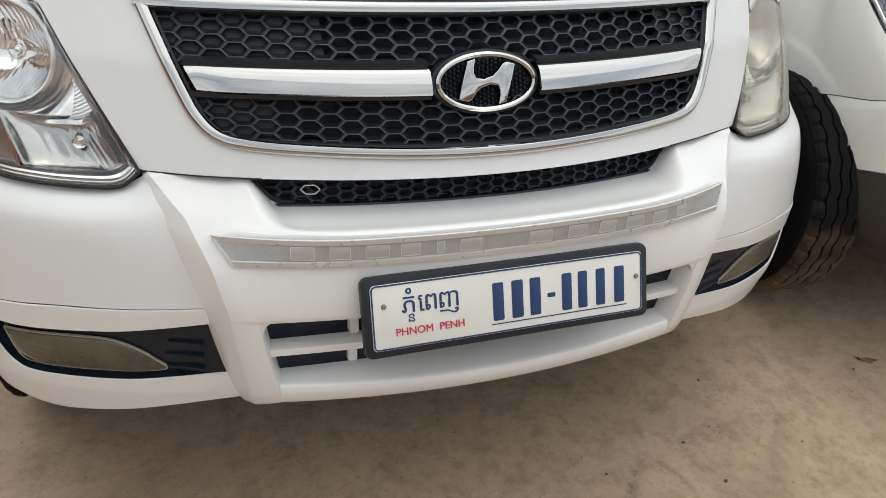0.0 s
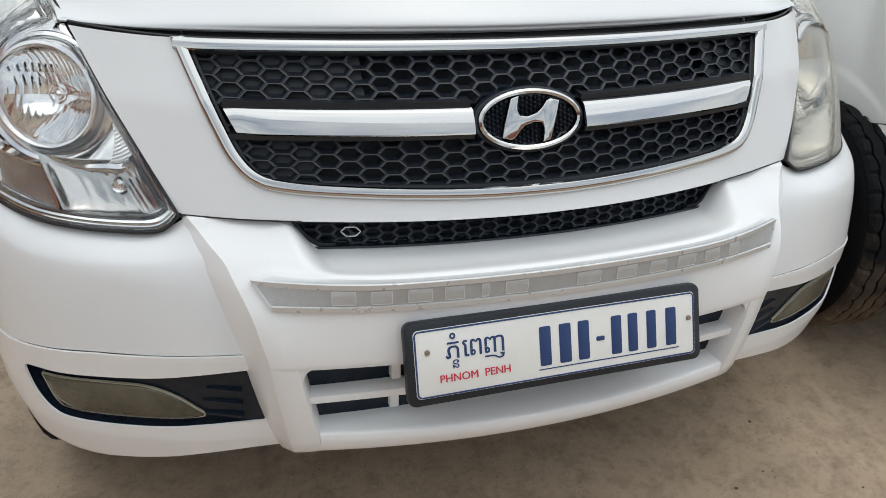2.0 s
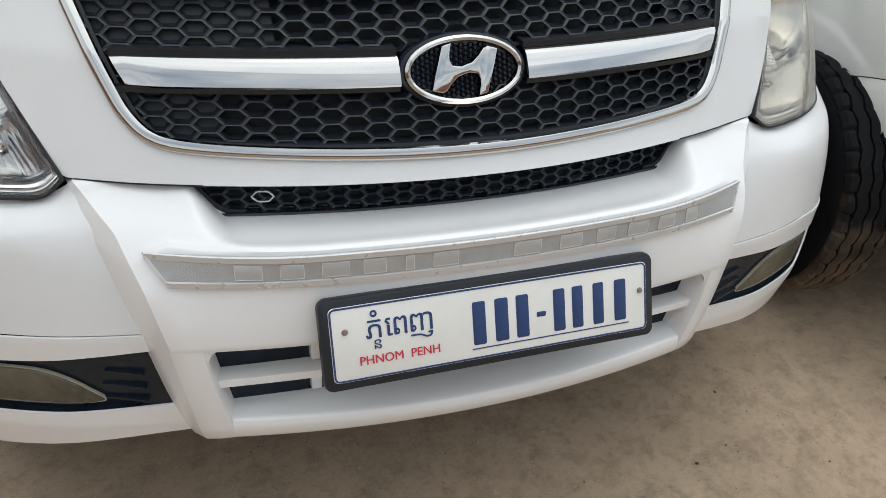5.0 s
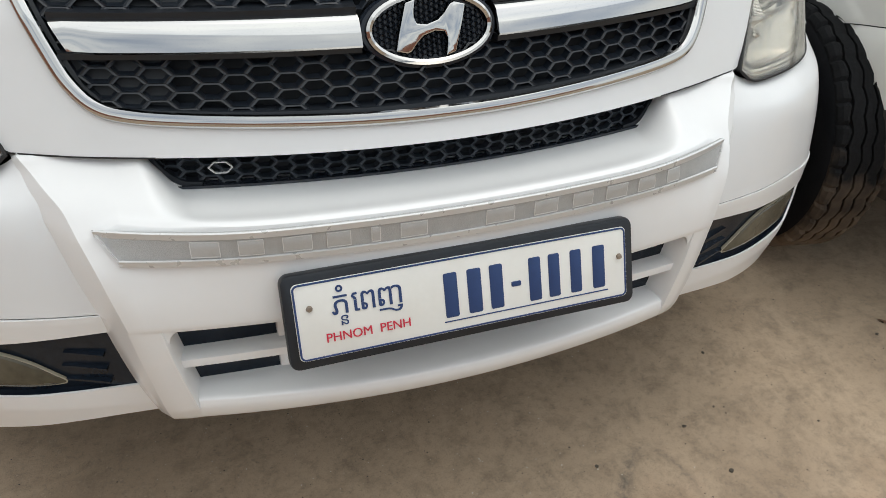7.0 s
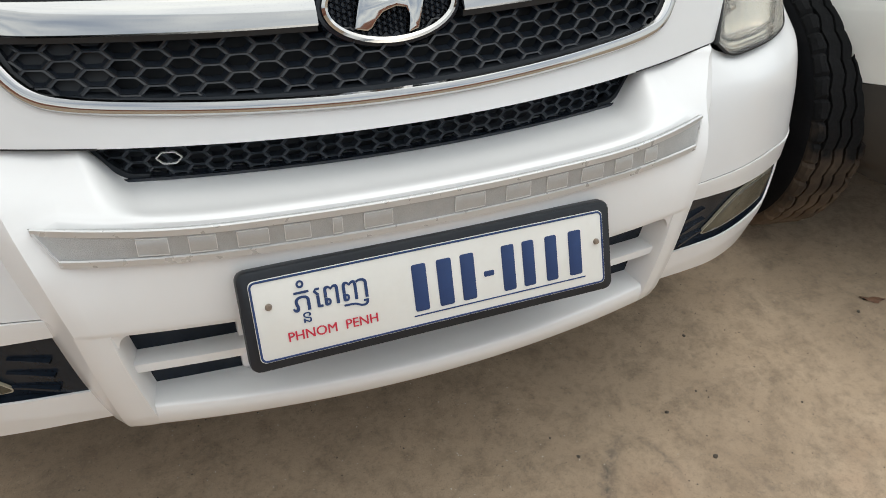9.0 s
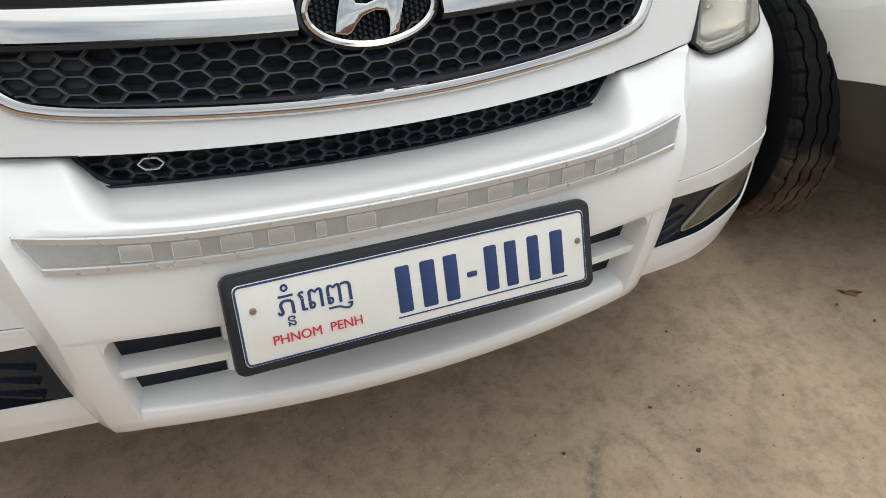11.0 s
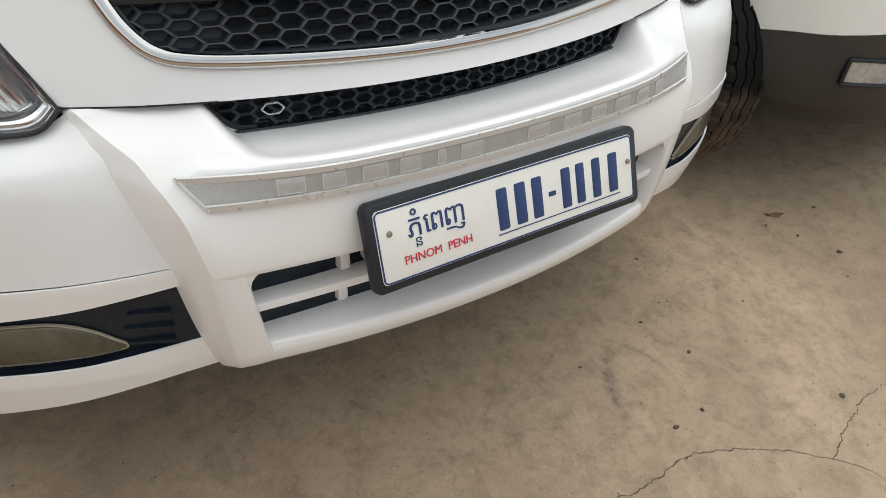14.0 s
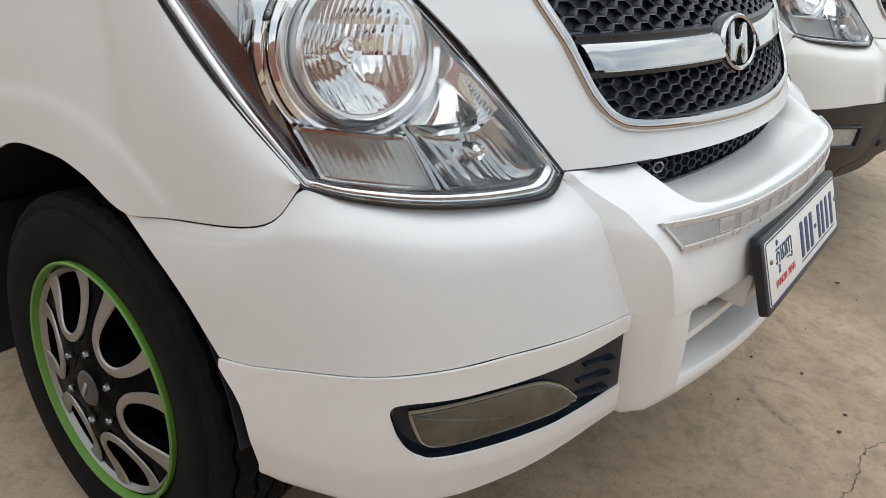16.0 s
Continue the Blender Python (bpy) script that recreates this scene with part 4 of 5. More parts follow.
def lamp_net(nu, nv, inset=0.0, f0=0.0, f1=1.0):
    """The lamp cover's skin between its inner and outer edge."""
    a, b = cr(LAMP_IN, nv), cr(LAMP_OUT, nv)
    bottom = cr([(0.588, 0.256, 0.787), (0.612, 0.261, 0.7655), (0.65, 0.275, 0.7610), (0.73, 0.307, 0.7615), (0.80, 0.349, 0.7625), (0.856, 0.404, 0.7645), (0.894, 0.446, 0.774)], nu)
    u = np.linspace(0, 1, nu)
    chord = bottom[0] + (bottom[-1] - bottom[0]) * u[:, None]
    bow = bottom - chord
    net = []
    for j, v in enumerate(np.linspace(0, 1, nv)):
        fade = max(0.0, 1 - v * 1.15) ** 0.6
        row = a[j] + (b[j] - a[j]) * u[:, None]
        row = row + bow * (1, 1, max(0.0, 1 - v * 2.2)) * fade + (np.array((0.25, -1, 0.15)) * 0.05 * np.sin(np.pi * u)[:, None] * np.sin(np.pi * min(1, v * 0.75 + 0.12)) ** 1)
        net.append(row)
    net = np.array(net)
    if inset:
        n = normals(net)
        if n.reshape(-1, 3).mean(0)[1] > 0:
            n = -n
        net = net - n * inset
    return net


def lamp_point(u, v, d=0.0):
    """A place on the lamp's skin (u inner to outer edge, v up), d behind it."""
    u, v, d = np.broadcast_arrays(np.asarray(u, float), np.asarray(v, float), np.asarray(d, float))
    net, nor = LAMP_GRID
    a, b = np.clip(u, 0, 1) * (net.shape[1] - 1), np.clip(v, 0, 1) * (net.shape[0] - 1)
    i, j = np.minimum(a.astype(int), net.shape[1] - 2), np.minimum(b.astype(int), net.shape[0] - 2)
    f, g = (a - i)[..., None], (b - j)[..., None]
    at = lambda q: (q[j, i] * (1 - f) + q[j, i + 1] * f) * (1 - g) + (q[j + 1, i] * (1 - f) + q[j + 1, i + 1] * f) * g
    return at(net) - at(nor) * d[..., None]


def lamp_grid():
    net = lamp_net(60, 60)
    n = normals(net)
    return net, (n if n[..., 1].mean() < 0 else -n)


LAMP_GRID = lamp_grid()


def fluted_bowl(r, depth, step, groove, bands):
    """A round reflector pressed in upright flutes, broken by level steps."""
    bm = bmesh.new()
    count = int(r / step) + 1
    for i in range(-count, count + 1):
        y0, y1 = max(-r, (i - 0.5) * step), min(r, (i + 0.5) * step)
        if y1 - y0 < 0.001:
            continue
        for lo, hi, tilt in bands:
            rows = []
            for g in np.linspace(0, 1, 9):
                row = []
                for f in np.linspace(0, 1, 6):
                    y = y0 + (y1 - y0) * f
                    top = math.sqrt(max(0.0, r * r - y * y))
                    z = max(-top, min(top, (lo + (hi - lo) * g) * r))
                    x = depth * (1 - (y * y + z * z) / (r * r)) ** 0.85 if y * y + z * z < r * r * 0.9999 else 0.0
                    x += groove * (0.3 if hi <= 0 else 1.0) * (1 - (2 * f - 1) ** 2) * min(1, x / 0.01) + tilt * (g - 0.5) * min(1, x / 0.01)
                    row.append(bm.verts.new((x, y, z)))
                rows.append(row)
            for p, q in zip(rows, rows[1:]):
                for k in range(5):
                    if (p[k].co - q[k].co).length > 1e-5 or (p[k + 1].co - q[k + 1].co).length > 1e-5:
                        bm.faces.new((p[k], p[k + 1], q[k + 1], q[k]))
    return bm


def build_headlamp(van, s, cover):
    mirror, ring_metal = (REFLECTOR, SATIN_CHROME) if cover is LENS else (DIM_REFLECTOR, DIM_REFLECTOR)
    m = (lambda q: flip(q)) if s < 0 else (lambda q: np.asarray(q))
    mm = MIRROR if s < 0 else Matrix()
    side = -1 if s < 0 else 1
    skin = lamp_net(40, 44)
    at0 = pose(0.777, 0.472, 0.921, 0, 0, 114) @ pose(0, 0, 0, 0, 14, 0)
    at, r = mm @ at0, 0.080
    centre, axis = np.array(at0.translation), np.array(at0.to_3x3().col[0])

    def ribbon_uv(u, v, d, prof, closed=False):
        p = lamp_point(u, v, d)
        return ribbon(m(p)[::1 if s > 0 else -1], prof, closed, normal=(side * 0.45, -1, 0.2))

    # chrome housing behind the cover, open at the bowl and at the lower inner reflector
    u, v = np.meshgrid(np.linspace(0, 1, 91), np.linspace(0, 1, 101))
    near = np.minimum(np.minimum(u, 1 - u) * 0.30, np.minimum(v, 1 - v) * 0.42)
    depth = 0.006 + 0.030 * smooth(0.008, 0.038, near) + 0.005 * np.sin(5 * v + 3 * u) * smooth(0.03, 0.08, near)
    tray = lamp_point(u, v, depth)
    q = tray - centre
    along = q @ axis
    away = np.linalg.norm(q - along[..., None] * axis, axis=2)
    tray = tray + axis * ((0.020 - along) * (1 - smooth(r + 0.016, r + 0.055, away)))[..., None]
    bm = bmesh.new()
    vs = [[bm.verts.new(q) for q in row] for row in (tray * (side, 1, 1))]
    for b in range(100):
        for a in range(90):
            q = (tray[b, a] + tray[b + 1, a + 1]) / 2 - centre
            off = q - axis * (q @ axis)
            uu, vv = (a + 0.5) / 90, (b + 0.5) / 100
            if np.linalg.norm(off) < r + 0.004 or (0.085 < uu < 0.545 and 0.045 < vv < 0.185):
                continue
            bm.faces.new((vs[b][a], vs[b][a + 1], vs[b + 1][a + 1], vs[b + 1][a])[::side])
    bmesh.ops.delete(bm, geom=[q for q in bm.verts if not q.link_faces], context="VERTS")
    lamp = part("headlamp", bm, mirror, van, "large clear headlamp with round chrome reflector" if cover is LENS else "large headlamp with a hazed yellowish cover")
    edge = np.vstack([skin[0], skin[1:, -1], skin[-1, ::-1][1:], skin[::-1, 0][1:-1]])
    part("seal", ribbon(m(edge)[::1 if s > 0 else -1], [(-0.0015, -0.007), (-0.0015, 0.001), (0.0022, 0.001), (0.0022, -0.007)], True), SEAL, lamp)
    part("cover", sheet(m(skin), 0.003), cover, lamp, "clear plastic cover" if cover is LENS else "hazed plastic cover").visible_shadow = False

    def loop(du, dv, n=40):
        uu = np.r_[np.linspace(du, 1 - du, n), np.full(n, 1 - du), np.linspace(1 - du, du, n), np.full(n, du)]
        vv = np.r_[np.full(n, dv), np.linspace(dv, 1 - dv, n), np.full(n, 1 - dv), np.linspace(1 - dv, dv, n)]
        keep = np.r_[True, np.hypot(np.diff(uu), np.diff(vv)) > 1e-6]
        return uu[keep], vv[keep]

    for du, dv, d, w in ((0.012, 0.008, 0.003, 0.0008), (0.034, 0.022, 0.0045, 0.0013), (0.066, 0.042, 0.007, 0.0009)):
        uu, vv = loop(du, dv)
        part("rim", ribbon_uv(uu[:-1], vv[:-1], d, [(-w, -0.010), (-w * 0.8, 0.001), (w * 0.8, 0.001), (w, -0.010)], True), DARK_MIRROR if du > 0.05 else CHROME, lamp, "thin inner rim line")
    band = [loop(du, dv) for du, dv in ((0.004, 0.003), (0.018, 0.012), (0.032, 0.021))]
    part("bezel", sheet(m(np.array([lamp_point(a, b, d) for (a, b), d in zip(band, (0.0045, 0.0055, 0.0068))])), 0.002), BEZEL, lamp, "grey bezel inside the cover")
    # main bowl with its rings and bulb cap
    part("bowl", moved(fluted_bowl(r, 0.066, 0.0098, 0.0012, ((-1, -0.06, 0.010), (-0.06, 0.42, -0.006), (0.42, 1, 0.010))), at), mirror, lamp, "fluted mirror bowl", sharp=60)
    ring = [(0.020, r - 0.002), (0.002, r - 0.0015), (-0.004, r + 0.001), (-0.008, r + 0.005), (-0.006, r + 0.010), (0.006, r + 0.013), (0.05, r + 0.014)]
    part("bowl_ring", moved(lathe(ring, 64), at), ring_metal, lamp, "pale satin ring")
    part("outer_ring", moved(lathe([(0.045, r + 0.012), (0.020, r + 0.014), (0.014, r + 0.018), (0.018, r + 0.024), (0.05, r + 0.028)], 64), at), ring_metal, lamp)
    cap = [(0.075, 0.0185), (0.042, 0.0185), (0.038, 0.0165), (0.041, 0.014), (0.038, 0.011), (0.041, 0.008), (0.036, 0.005), (0.035, 0.0)]
    part("bulb_cap", moved(lathe(cap, 32), at), mirror, lamp, sharp=70)
    for rad, dx, q0, q1 in ((0.112, 0.008, 150, 390), (0.128, 0.014, 165, 350)):
        arc = [(dx, rad * math.cos(q), rad * math.sin(q)) for q in np.linspace(radians(q0), radians(q1), 50)]
        part("swoop", moved(ribbon(arc, [(-0.009, -0.03), (-0.007, 0.001), (0.0, 0.004), (0.007, 0.001), (0.011, -0.03)], normal=(-1, 0, 0)), at), mirror, lamp, "chrome ridge sweeping round the bowl")
    # lower inner reflector: a fluted trough with its own bulb
    uu, vv = np.meshgrid(np.linspace(0.075, 0.555, 85), np.linspace(0.038, 0.20, 16))
    a, b = (uu - 0.30) / 0.24, (vv - 0.12) / 0.085
    dd = 0.012 + 0.044 * np.clip(1 - a ** 2, 0, 1) ** 0.5 * np.clip(1 - b ** 4, 0, 1) ** 0.5 + 0.0010 * np.abs(np.sin(uu * 62)) * np.clip(1 - b ** 4, 0, 1)
    part("side_reflector", sheet(m(lamp_point(uu, vv, dd)), 0.002), DIM_REFLECTOR, lamp, "fluted lower reflector", sharp=40)
    spot = lamp_point(0.33, 0.125, 0.034)
    at2 = mm @ pose(*spot, 0, 0, 100) @ pose(0, 0, 0, 0, 6, 0)
    part("side_bulb", moved(lathe([(0.040, 0.013), (0.012, 0.013), (0.006, 0.011), (0.009, 0.007), (0.004, 0.004), (0.003, 0.0)], 24), at2), mirror, lamp)
    g1 = np.linspace(0, 1, 16)
    part("dark_seam", ribbon_uv(0.088 - 0.02 * np.sin(np.pi * g1), 0.05 + 0.135 * g1, 0.010, [(-0.006, -0.02), (-0.005, 0.001), (0.005, 0.001), (0.006, -0.02)]), BEZEL, lamp)
    # panel along the outer edge, its dark colour standing in for reflections
    f, g = np.meshgrid(np.linspace(0, 1, 14), np.linspace(0, 1, 40))
    vv = 0.02 + 0.70 * g
    inner_u = np.interp(vv, (0.02, 0.20, 0.36, 0.50, 0.72), (0.935, 0.865, 0.825, 0.84, 0.86))
    part("side_panel", sheet(m(lamp_point(inner_u + (0.985 - inner_u) * f, vv, 0.010 + 0.004 * np.sin(np.pi * f))), 0.002), DARK_MIRROR, lamp, "mirror panel along the outer edge, darkened in place of reflections")
    # smoky indicator lens, in a chrome frame
    corners = ((0.585, 0.050), (0.890, 0.050), (0.860, 0.175), (0.555, 0.168))
    f, g = np.meshgrid(np.linspace(0, 1, 40), np.linspace(0, 1, 14))
    quad = lambda k: (corners[0][k] * (1 - f) + corners[1][k] * f) * (1 - g) + (corners[3][k] * (1 - f) + corners[2][k] * f) * g
    sag = 0.004 * np.sin(np.pi * f) * np.sin(np.pi * g) + 0.0005 * np.sin(f * 150)
    part("indicator_lens", sheet(m(lamp_point(quad(0), quad(1), 0.020 + sag)), 0.003), LAMP_DARK, lamp, "smoky grey indicator lens")
    o = np.array([corners[k % 4] for k in range(5)])
    o = np.vstack([o[k] + (o[k + 1] - o[k]) * np.linspace(0, 1, 16, endpoint=False)[:, None] for k in range(4)])
    part("indicator_frame", ribbon_uv(o[:, 0], o[:, 1], 0.018, [(-0.0025, -0.016), (-0.002, 0.001), (0.002, 0.001), (0.0025, -0.016)], True), CHROME, lamp)
    g1 = np.linspace(0, 1, 12)
    part("divider", ribbon_uv(0.575 - 0.03 * g1, 0.045 + 0.13 * g1, 0.014, [(-0.004, -0.03), (-0.003, 0.001), (0.003, 0.001), (0.004, -0.03)]), CHROME, lamp)
    # ribbed three-cornered panel at the inner edge
    f, g = np.meshgrid(np.linspace(0, 1, 14), np.linspace(0, 1, 12))
    left, right = (lambda q: 0.29 - 0.22 * q ** 0.8), (lambda q: 0.066)
    fan = part("ribbed_panel", sheet(m(lamp_point(left(g) * (1 - f) + right(g) * f, 0.186 + 0.092 * g, 0.018)), 0.002), SATIN, lamp, "ribbed satin corner panel")
    for k in range(11):
        q = (k + 0.5) / 11
        part("rib", ribbon_uv(np.linspace(left(q), right(q), 8), np.full(8, 0.186 + 0.092 * q), 0.0175, [(-0.0011, -0.001), (-0.0007, 0.0016), (0.0007, 0.0016), (0.0011, -0.001)]), PALE_METAL, fan)
    # pale upper position lamp
    f, g = np.meshgrid(np.linspace(0, 1, 60), np.linspace(0, 1, 40))
    vv = 0.37 + 0.47 * g
    left, right = np.interp(vv, (0.37, 0.50, 0.60, 0.65, 0.84), (0.845, 0.72, 0.55, 0.17, 0.15)), np.interp(vv, (0.37, 0.50, 0.62, 0.84), (0.855, 0.89, 0.91, 0.88))
    uu = left + (right - left) * f
    part("upper_lens", sheet(m(lamp_point(uu, vv, 0.022 + 0.0022 * np.abs(np.sin(uu * 42)))), 0.003), UPPER_LENS, lamp, "pale fluted position lamp", sharp=30)
    edge_u, edge_v = np.r_[left[::4, 0][::-1], right[::4, 0]], np.r_[vv[::4, 0][::-1], vv[::4, 0]]
    part("upper_frame", ribbon_uv(edge_u, edge_v, 0.020, [(-0.002, -0.014), (-0.0016, 0.001), (0.0016, 0.001), (0.002, -0.014)]), CHROME, lamp)
    return lamp


SATIN_CHROME = mat("satin_reflector", (0.80, 0.80, 0.80), 0.24, metal=1.0, var=0.05, scale=20)
# darker copy of the mirror, toned down for the dark things it reflects
DIM_REFLECTOR = mat("dim_reflector", (0.44, 0.44, 0.43), 0.12, metal=1.0, var=0.1, scale=20)
DARK_MIRROR = mat("dark_mirror", (0.20, 0.20, 0.21), 0.08, metal=1.0, var=0.1, scale=20)
BEZEL = mat("lamp_bezel", (0.07, 0.07, 0.07), 0.25, metal=0.4, var=0.1, scale=20)
UPPER_LENS = mat("pale_position_lens", (0.72, 0.72, 0.71), 0.3, var=0.08, scale=40, bump=0.4, bump_scale=700)


def build_fender(van):
    lowr = FENDER_LOW
    uppr = [(0.897, 0.448, 0.780), (0.920, 0.57, 0.865), (0.928, 0.69, 0.958), (0.917, 0.815, 1.048), (0.870, 0.905, 1.115), (0.868, 0.99, 1.145), (0.869, 1.08, 1.17), (0.872, 1.2, 1.20), (0.882, 1.32, 1.23), (0.895, 1.45, 1.26)]
    a, b = cr(lowr, 110), cr(uppr, 110)
    t = np.linspace(0, 1, 64)[:, None, None]
    net = a[None] * (1 - t) + b[None] * t
    net[..., 0] += 0.024 * np.sin(np.pi * np.linspace(0, 1, 64))[:, None] * np.linspace(0.1, 1, 110)[None, :] ** 0.7
    flare = np.hypot(net[..., 1] - 0.895, net[..., 2] - 0.265)
    net[..., 0] += 0.004 * (1 - smooth(0.484, 0.510, flare)) * smooth(0.60, 0.68, net[..., 1])
    # crease turned in round the wheel arch
    side_both("fender", net, PAINT, van, 0.004, "white front wing with wheel arch", out=(-1, 0, 0))
    ang = np.linspace(radians(14), radians(172), 40)
    net = np.array([[(x, 0.895 - r * math.cos(q), 0.265 + r * math.sin(q)) for q in ang] for x, r in ((0.945, 0.418), (0.90, 0.425), (0.60, 0.43), (0.45, 0.43))])
    side_both("arch_liner", net, DARK, van, 0.003, out=(0, 0, -1))


def build_cabin(van):
    """The body behind the front wings: sides, roof, screens."""
    zs = [(0.94, 0.30), (0.955, 0.55), (0.955, 0.85), (0.945, 1.10), (0.93, 1.26)]
    ys = [1.455, 1.6, 2.2, 3.0, 4.0, 4.75, 4.98]
    net = np.array([[(x * (1 if y < 4.9 else 0.93), y, z) for y in ys] for x, z in zs])
    side_both("side_panel", net, PAINT, van, 0.02, out=(-1, 0, 0))
    up = [(0.925, 1.27), (0.87, 1.58), (0.80, 1.80)]
    net = np.array([[(x, y + (1.75 - 1.46) * (z - 1.26) / 0.5 * (1 if i == 0 else 0), z) for i, y in enumerate((1.47, 2.3, 3.3, 4.2, 4.9))] for x, z in up])
    side_both("side_window", net, GLASS, van, 0.006, out=(-1, 0, 0))
    roof = [both([(0, y, 1.925 - d), (0.5, y, 1.91 - d), (0.74, y, 1.86 - d), (0.80, y, 1.80 - d)]) for y, d in ((1.95, 0.03), (2.4, 0.0), (3.6, 0.0), (4.7, 0.02), (4.92, 0.09))]
    part("roof", sheet(loft(roof, 30, 24), 0.02, (0, 0, 1)), PAINT, van)
    screen = [both([(0, 1.20, 1.315), (0.5, 1.24, 1.30), (0.86, 1.36, 1.24)]), both([(0, 1.58, 1.63), (0.5, 1.62, 1.61), (0.84, 1.72, 1.55)]), both([(0, 1.93, 1.90), (0.5, 1.95, 1.875), (0.78, 1.98, 1.80)])]
    part("windscreen", sheet(loft(screen, 30, 16), 0.006), GLASS, van)
    tail = [both([(0, 5.0, z), (0.6, 5.0, z), (0.90 - max(0, z - 1.2) * 0.18, 4.95, z)]) for z in (0.35, 0.8, 1.2, 1.8)]
    part("tailgate", sheet(loft(tail, 20, 12), 0.02, (0, 1, 0)), PAINT, van)
    # unseen boxes added to keep stray light off the ground under the front
    part("undertray_blocker", moved(box((1.42, 0.62, 0.03), bevel=0.01), pose(0, 0.56, 0.385)), DARK, van)
    part("undertray_blocker", moved(box((0.92, 0.16, 0.03), bevel=0.01), pose(0, 0.20, 0.415)), DARK, van)
    part("underbody", moved(box((1.55, 4.5, 0.18), bevel=0.03), pose(0, 2.75, 0.36)), DARK, van)


def build_wheel(van, x, y, z, turn=0.0, green=False, tread=RUBBER, radius=0.335, metal=None, narrow=1.0):
    """A wheel whose outer face looks along -x; on the other side it is turned about."""
    at = pose(x, y, z, 0, 0, (180 if x > 0 else 0) + turn)
    at = at @ Matrix.Diagonal((narrow, 1, 1, 1))
    metal = metal or ALLOY
    face = at @ pose(-0.012, 0, 0) @ Matrix.Diagonal((1, 1.03, 1.03, 1))
    R = radius
    w = 0.105
    prof = [(-0.062, 0.205), (-0.088, 0.214), (-0.098, 0.235), (-w + 0.002, 0.268), (-w, 0.298), (-0.099, R - 0.022), (-0.086, R - 0.012), (-0.05, R - 0.004), (0.05, R - 0.004), (0.086, R - 0.012), (0.099, R - 0.022), (w, 0.298), (w, 0.24), (0.09, 0.21)]
    tyre = part("wheel", moved(lathe(prof, 72), at), RUBBER, van, "black tyre on a black and silver wheel" if not green else "black tyre on a black and silver alloy wheel with a green rim edge", sharp=50)
    # tread: ribs parted by wavy grooves, the outer ones cut into blocks
    count = 240
    q = np.linspace(0, 2 * np.pi, count, endpoint=False)
    wave = 0.0045 * np.abs((np.arange(count) / 4) % 2 - 1) * 2 - 0.0045
    for k, (a, b) in enumerate(((-0.096, -0.066), (-0.058, -0.022), (-0.014, 0.014), (0.022, 0.058), (0.066, 0.096))):
        outer = k in (0, 4)
        cut = (np.arange(count) % 6 == 0) if outer else (np.arange(count) % 8 == 4)
        deep = np.where(cut, (0.008 if tread is DUSTY_RUBBER else 0.003) if outer else 0.002, 0.0)
        lo = np.full(count, a) + (0 if k == 0 else wave)
        hi = np.full(count, b) + (0 if k == 4 else wave)
        drop_lo, drop_hi = (0.016 if k == 0 else 0.001), (0.016 if k == 4 else 0.001)
        rings = [(lo + 0.001, R - 0.009 - drop_lo), (lo, R + 0.006 - drop_lo - deep), (lo * 0.7 + hi * 0.3, R + 0.0075 - 0.3 * drop_lo - deep), (lo * 0.3 + hi * 0.7, R + 0.0075 - 0.3 * drop_hi - deep), (hi, R + 0.006 - drop_hi - deep), (hi - 0.001, R - 0.009 - drop_hi)]
        net = np.array([np.stack([x, r * np.cos(q), r * np.sin(q)], 1) for x, r in rings])
        part("tread_rib", moved(sheet(net, close_u=True), at), tread, tyre, sharp=25)
    barrel = [(-0.066, 0.203), (-0.074, 0.205), (-0.080, 0.200), (-0.070, 0.192), (0.02, 0.182), (0.06, 0.185)]
    part("rim", moved(lathe(barrel[:4], 64), face), metal, tyre, "machined silver rim")
    part("barrel", moved(lathe(barrel[3:], 64), face), SPOKE_BLACK, tyre)
    part("brake_disc", moved(lathe([(0.03, 0.0), (0.025, 0.10), (0.025, 0.14), (0.05, 0.17), (0.06, 0.185)], 40), at), DARK, tyre)
    if green:
        part("rim_edge", moved(lathe([(-0.074, 0.2120), (-0.088, 0.2140), (-0.091, 0.2115), (-0.089, 0.2085), (-0.076, 0.206)], 72), face), GREEN, tyre, "lime green rim protector")
    # six black wedge spokes in line with the nuts, and silver-lined holes between them; the face rises to the hub
    rise = lambda r: -0.076 - 0.026 * float(smooth(0.19, 0.075, r))
    for i in range(6):
        rot = face @ pose(0, 0, 0, 60 * i)
        sp = np.array([[(rise(r) + 0.003 + 0.004 * abs(sgn), hw * sgn, r) for r, hw in ((0.050, 0.022), (0.075, 0.026), (0.10, 0.026), (0.125, 0.029), (0.16, 0.038), (0.197, 0.050))] for sgn in (-1, -0.4, 0.4, 1)])
        part("spoke", moved(sheet(sp, 0.022, (-1, 0, 0)), rot), SPOKE_BLACK, tyre)
        loop = cr([(0, -0.040, 0.196), (0, -0.043, 0.165), (0, -0.039, 0.130), (0, -0.026, 0.104), (0, 0.0, 0.093), (0, 0.026, 0.104), (0, 0.039, 0.130), (0, 0.043, 0.165), (0, 0.040, 0.196)], 36)
        loop[:, 0] = [rise(math.hypot(y, z)) for _, y, z in loop]
        run = np.gradient(loop, axis=0)
        out = np.stack([np.zeros(36), -run[:, 2], run[:, 1]], 1)
        out /= np.linalg.norm(out, axis=1, keepdims=True)
        wide = (0.0125 + 0.025 * np.abs(np.linspace(-1, 1, 36)) ** 2.2)[:, None]
        out *= -np.sign(out[18, 2])
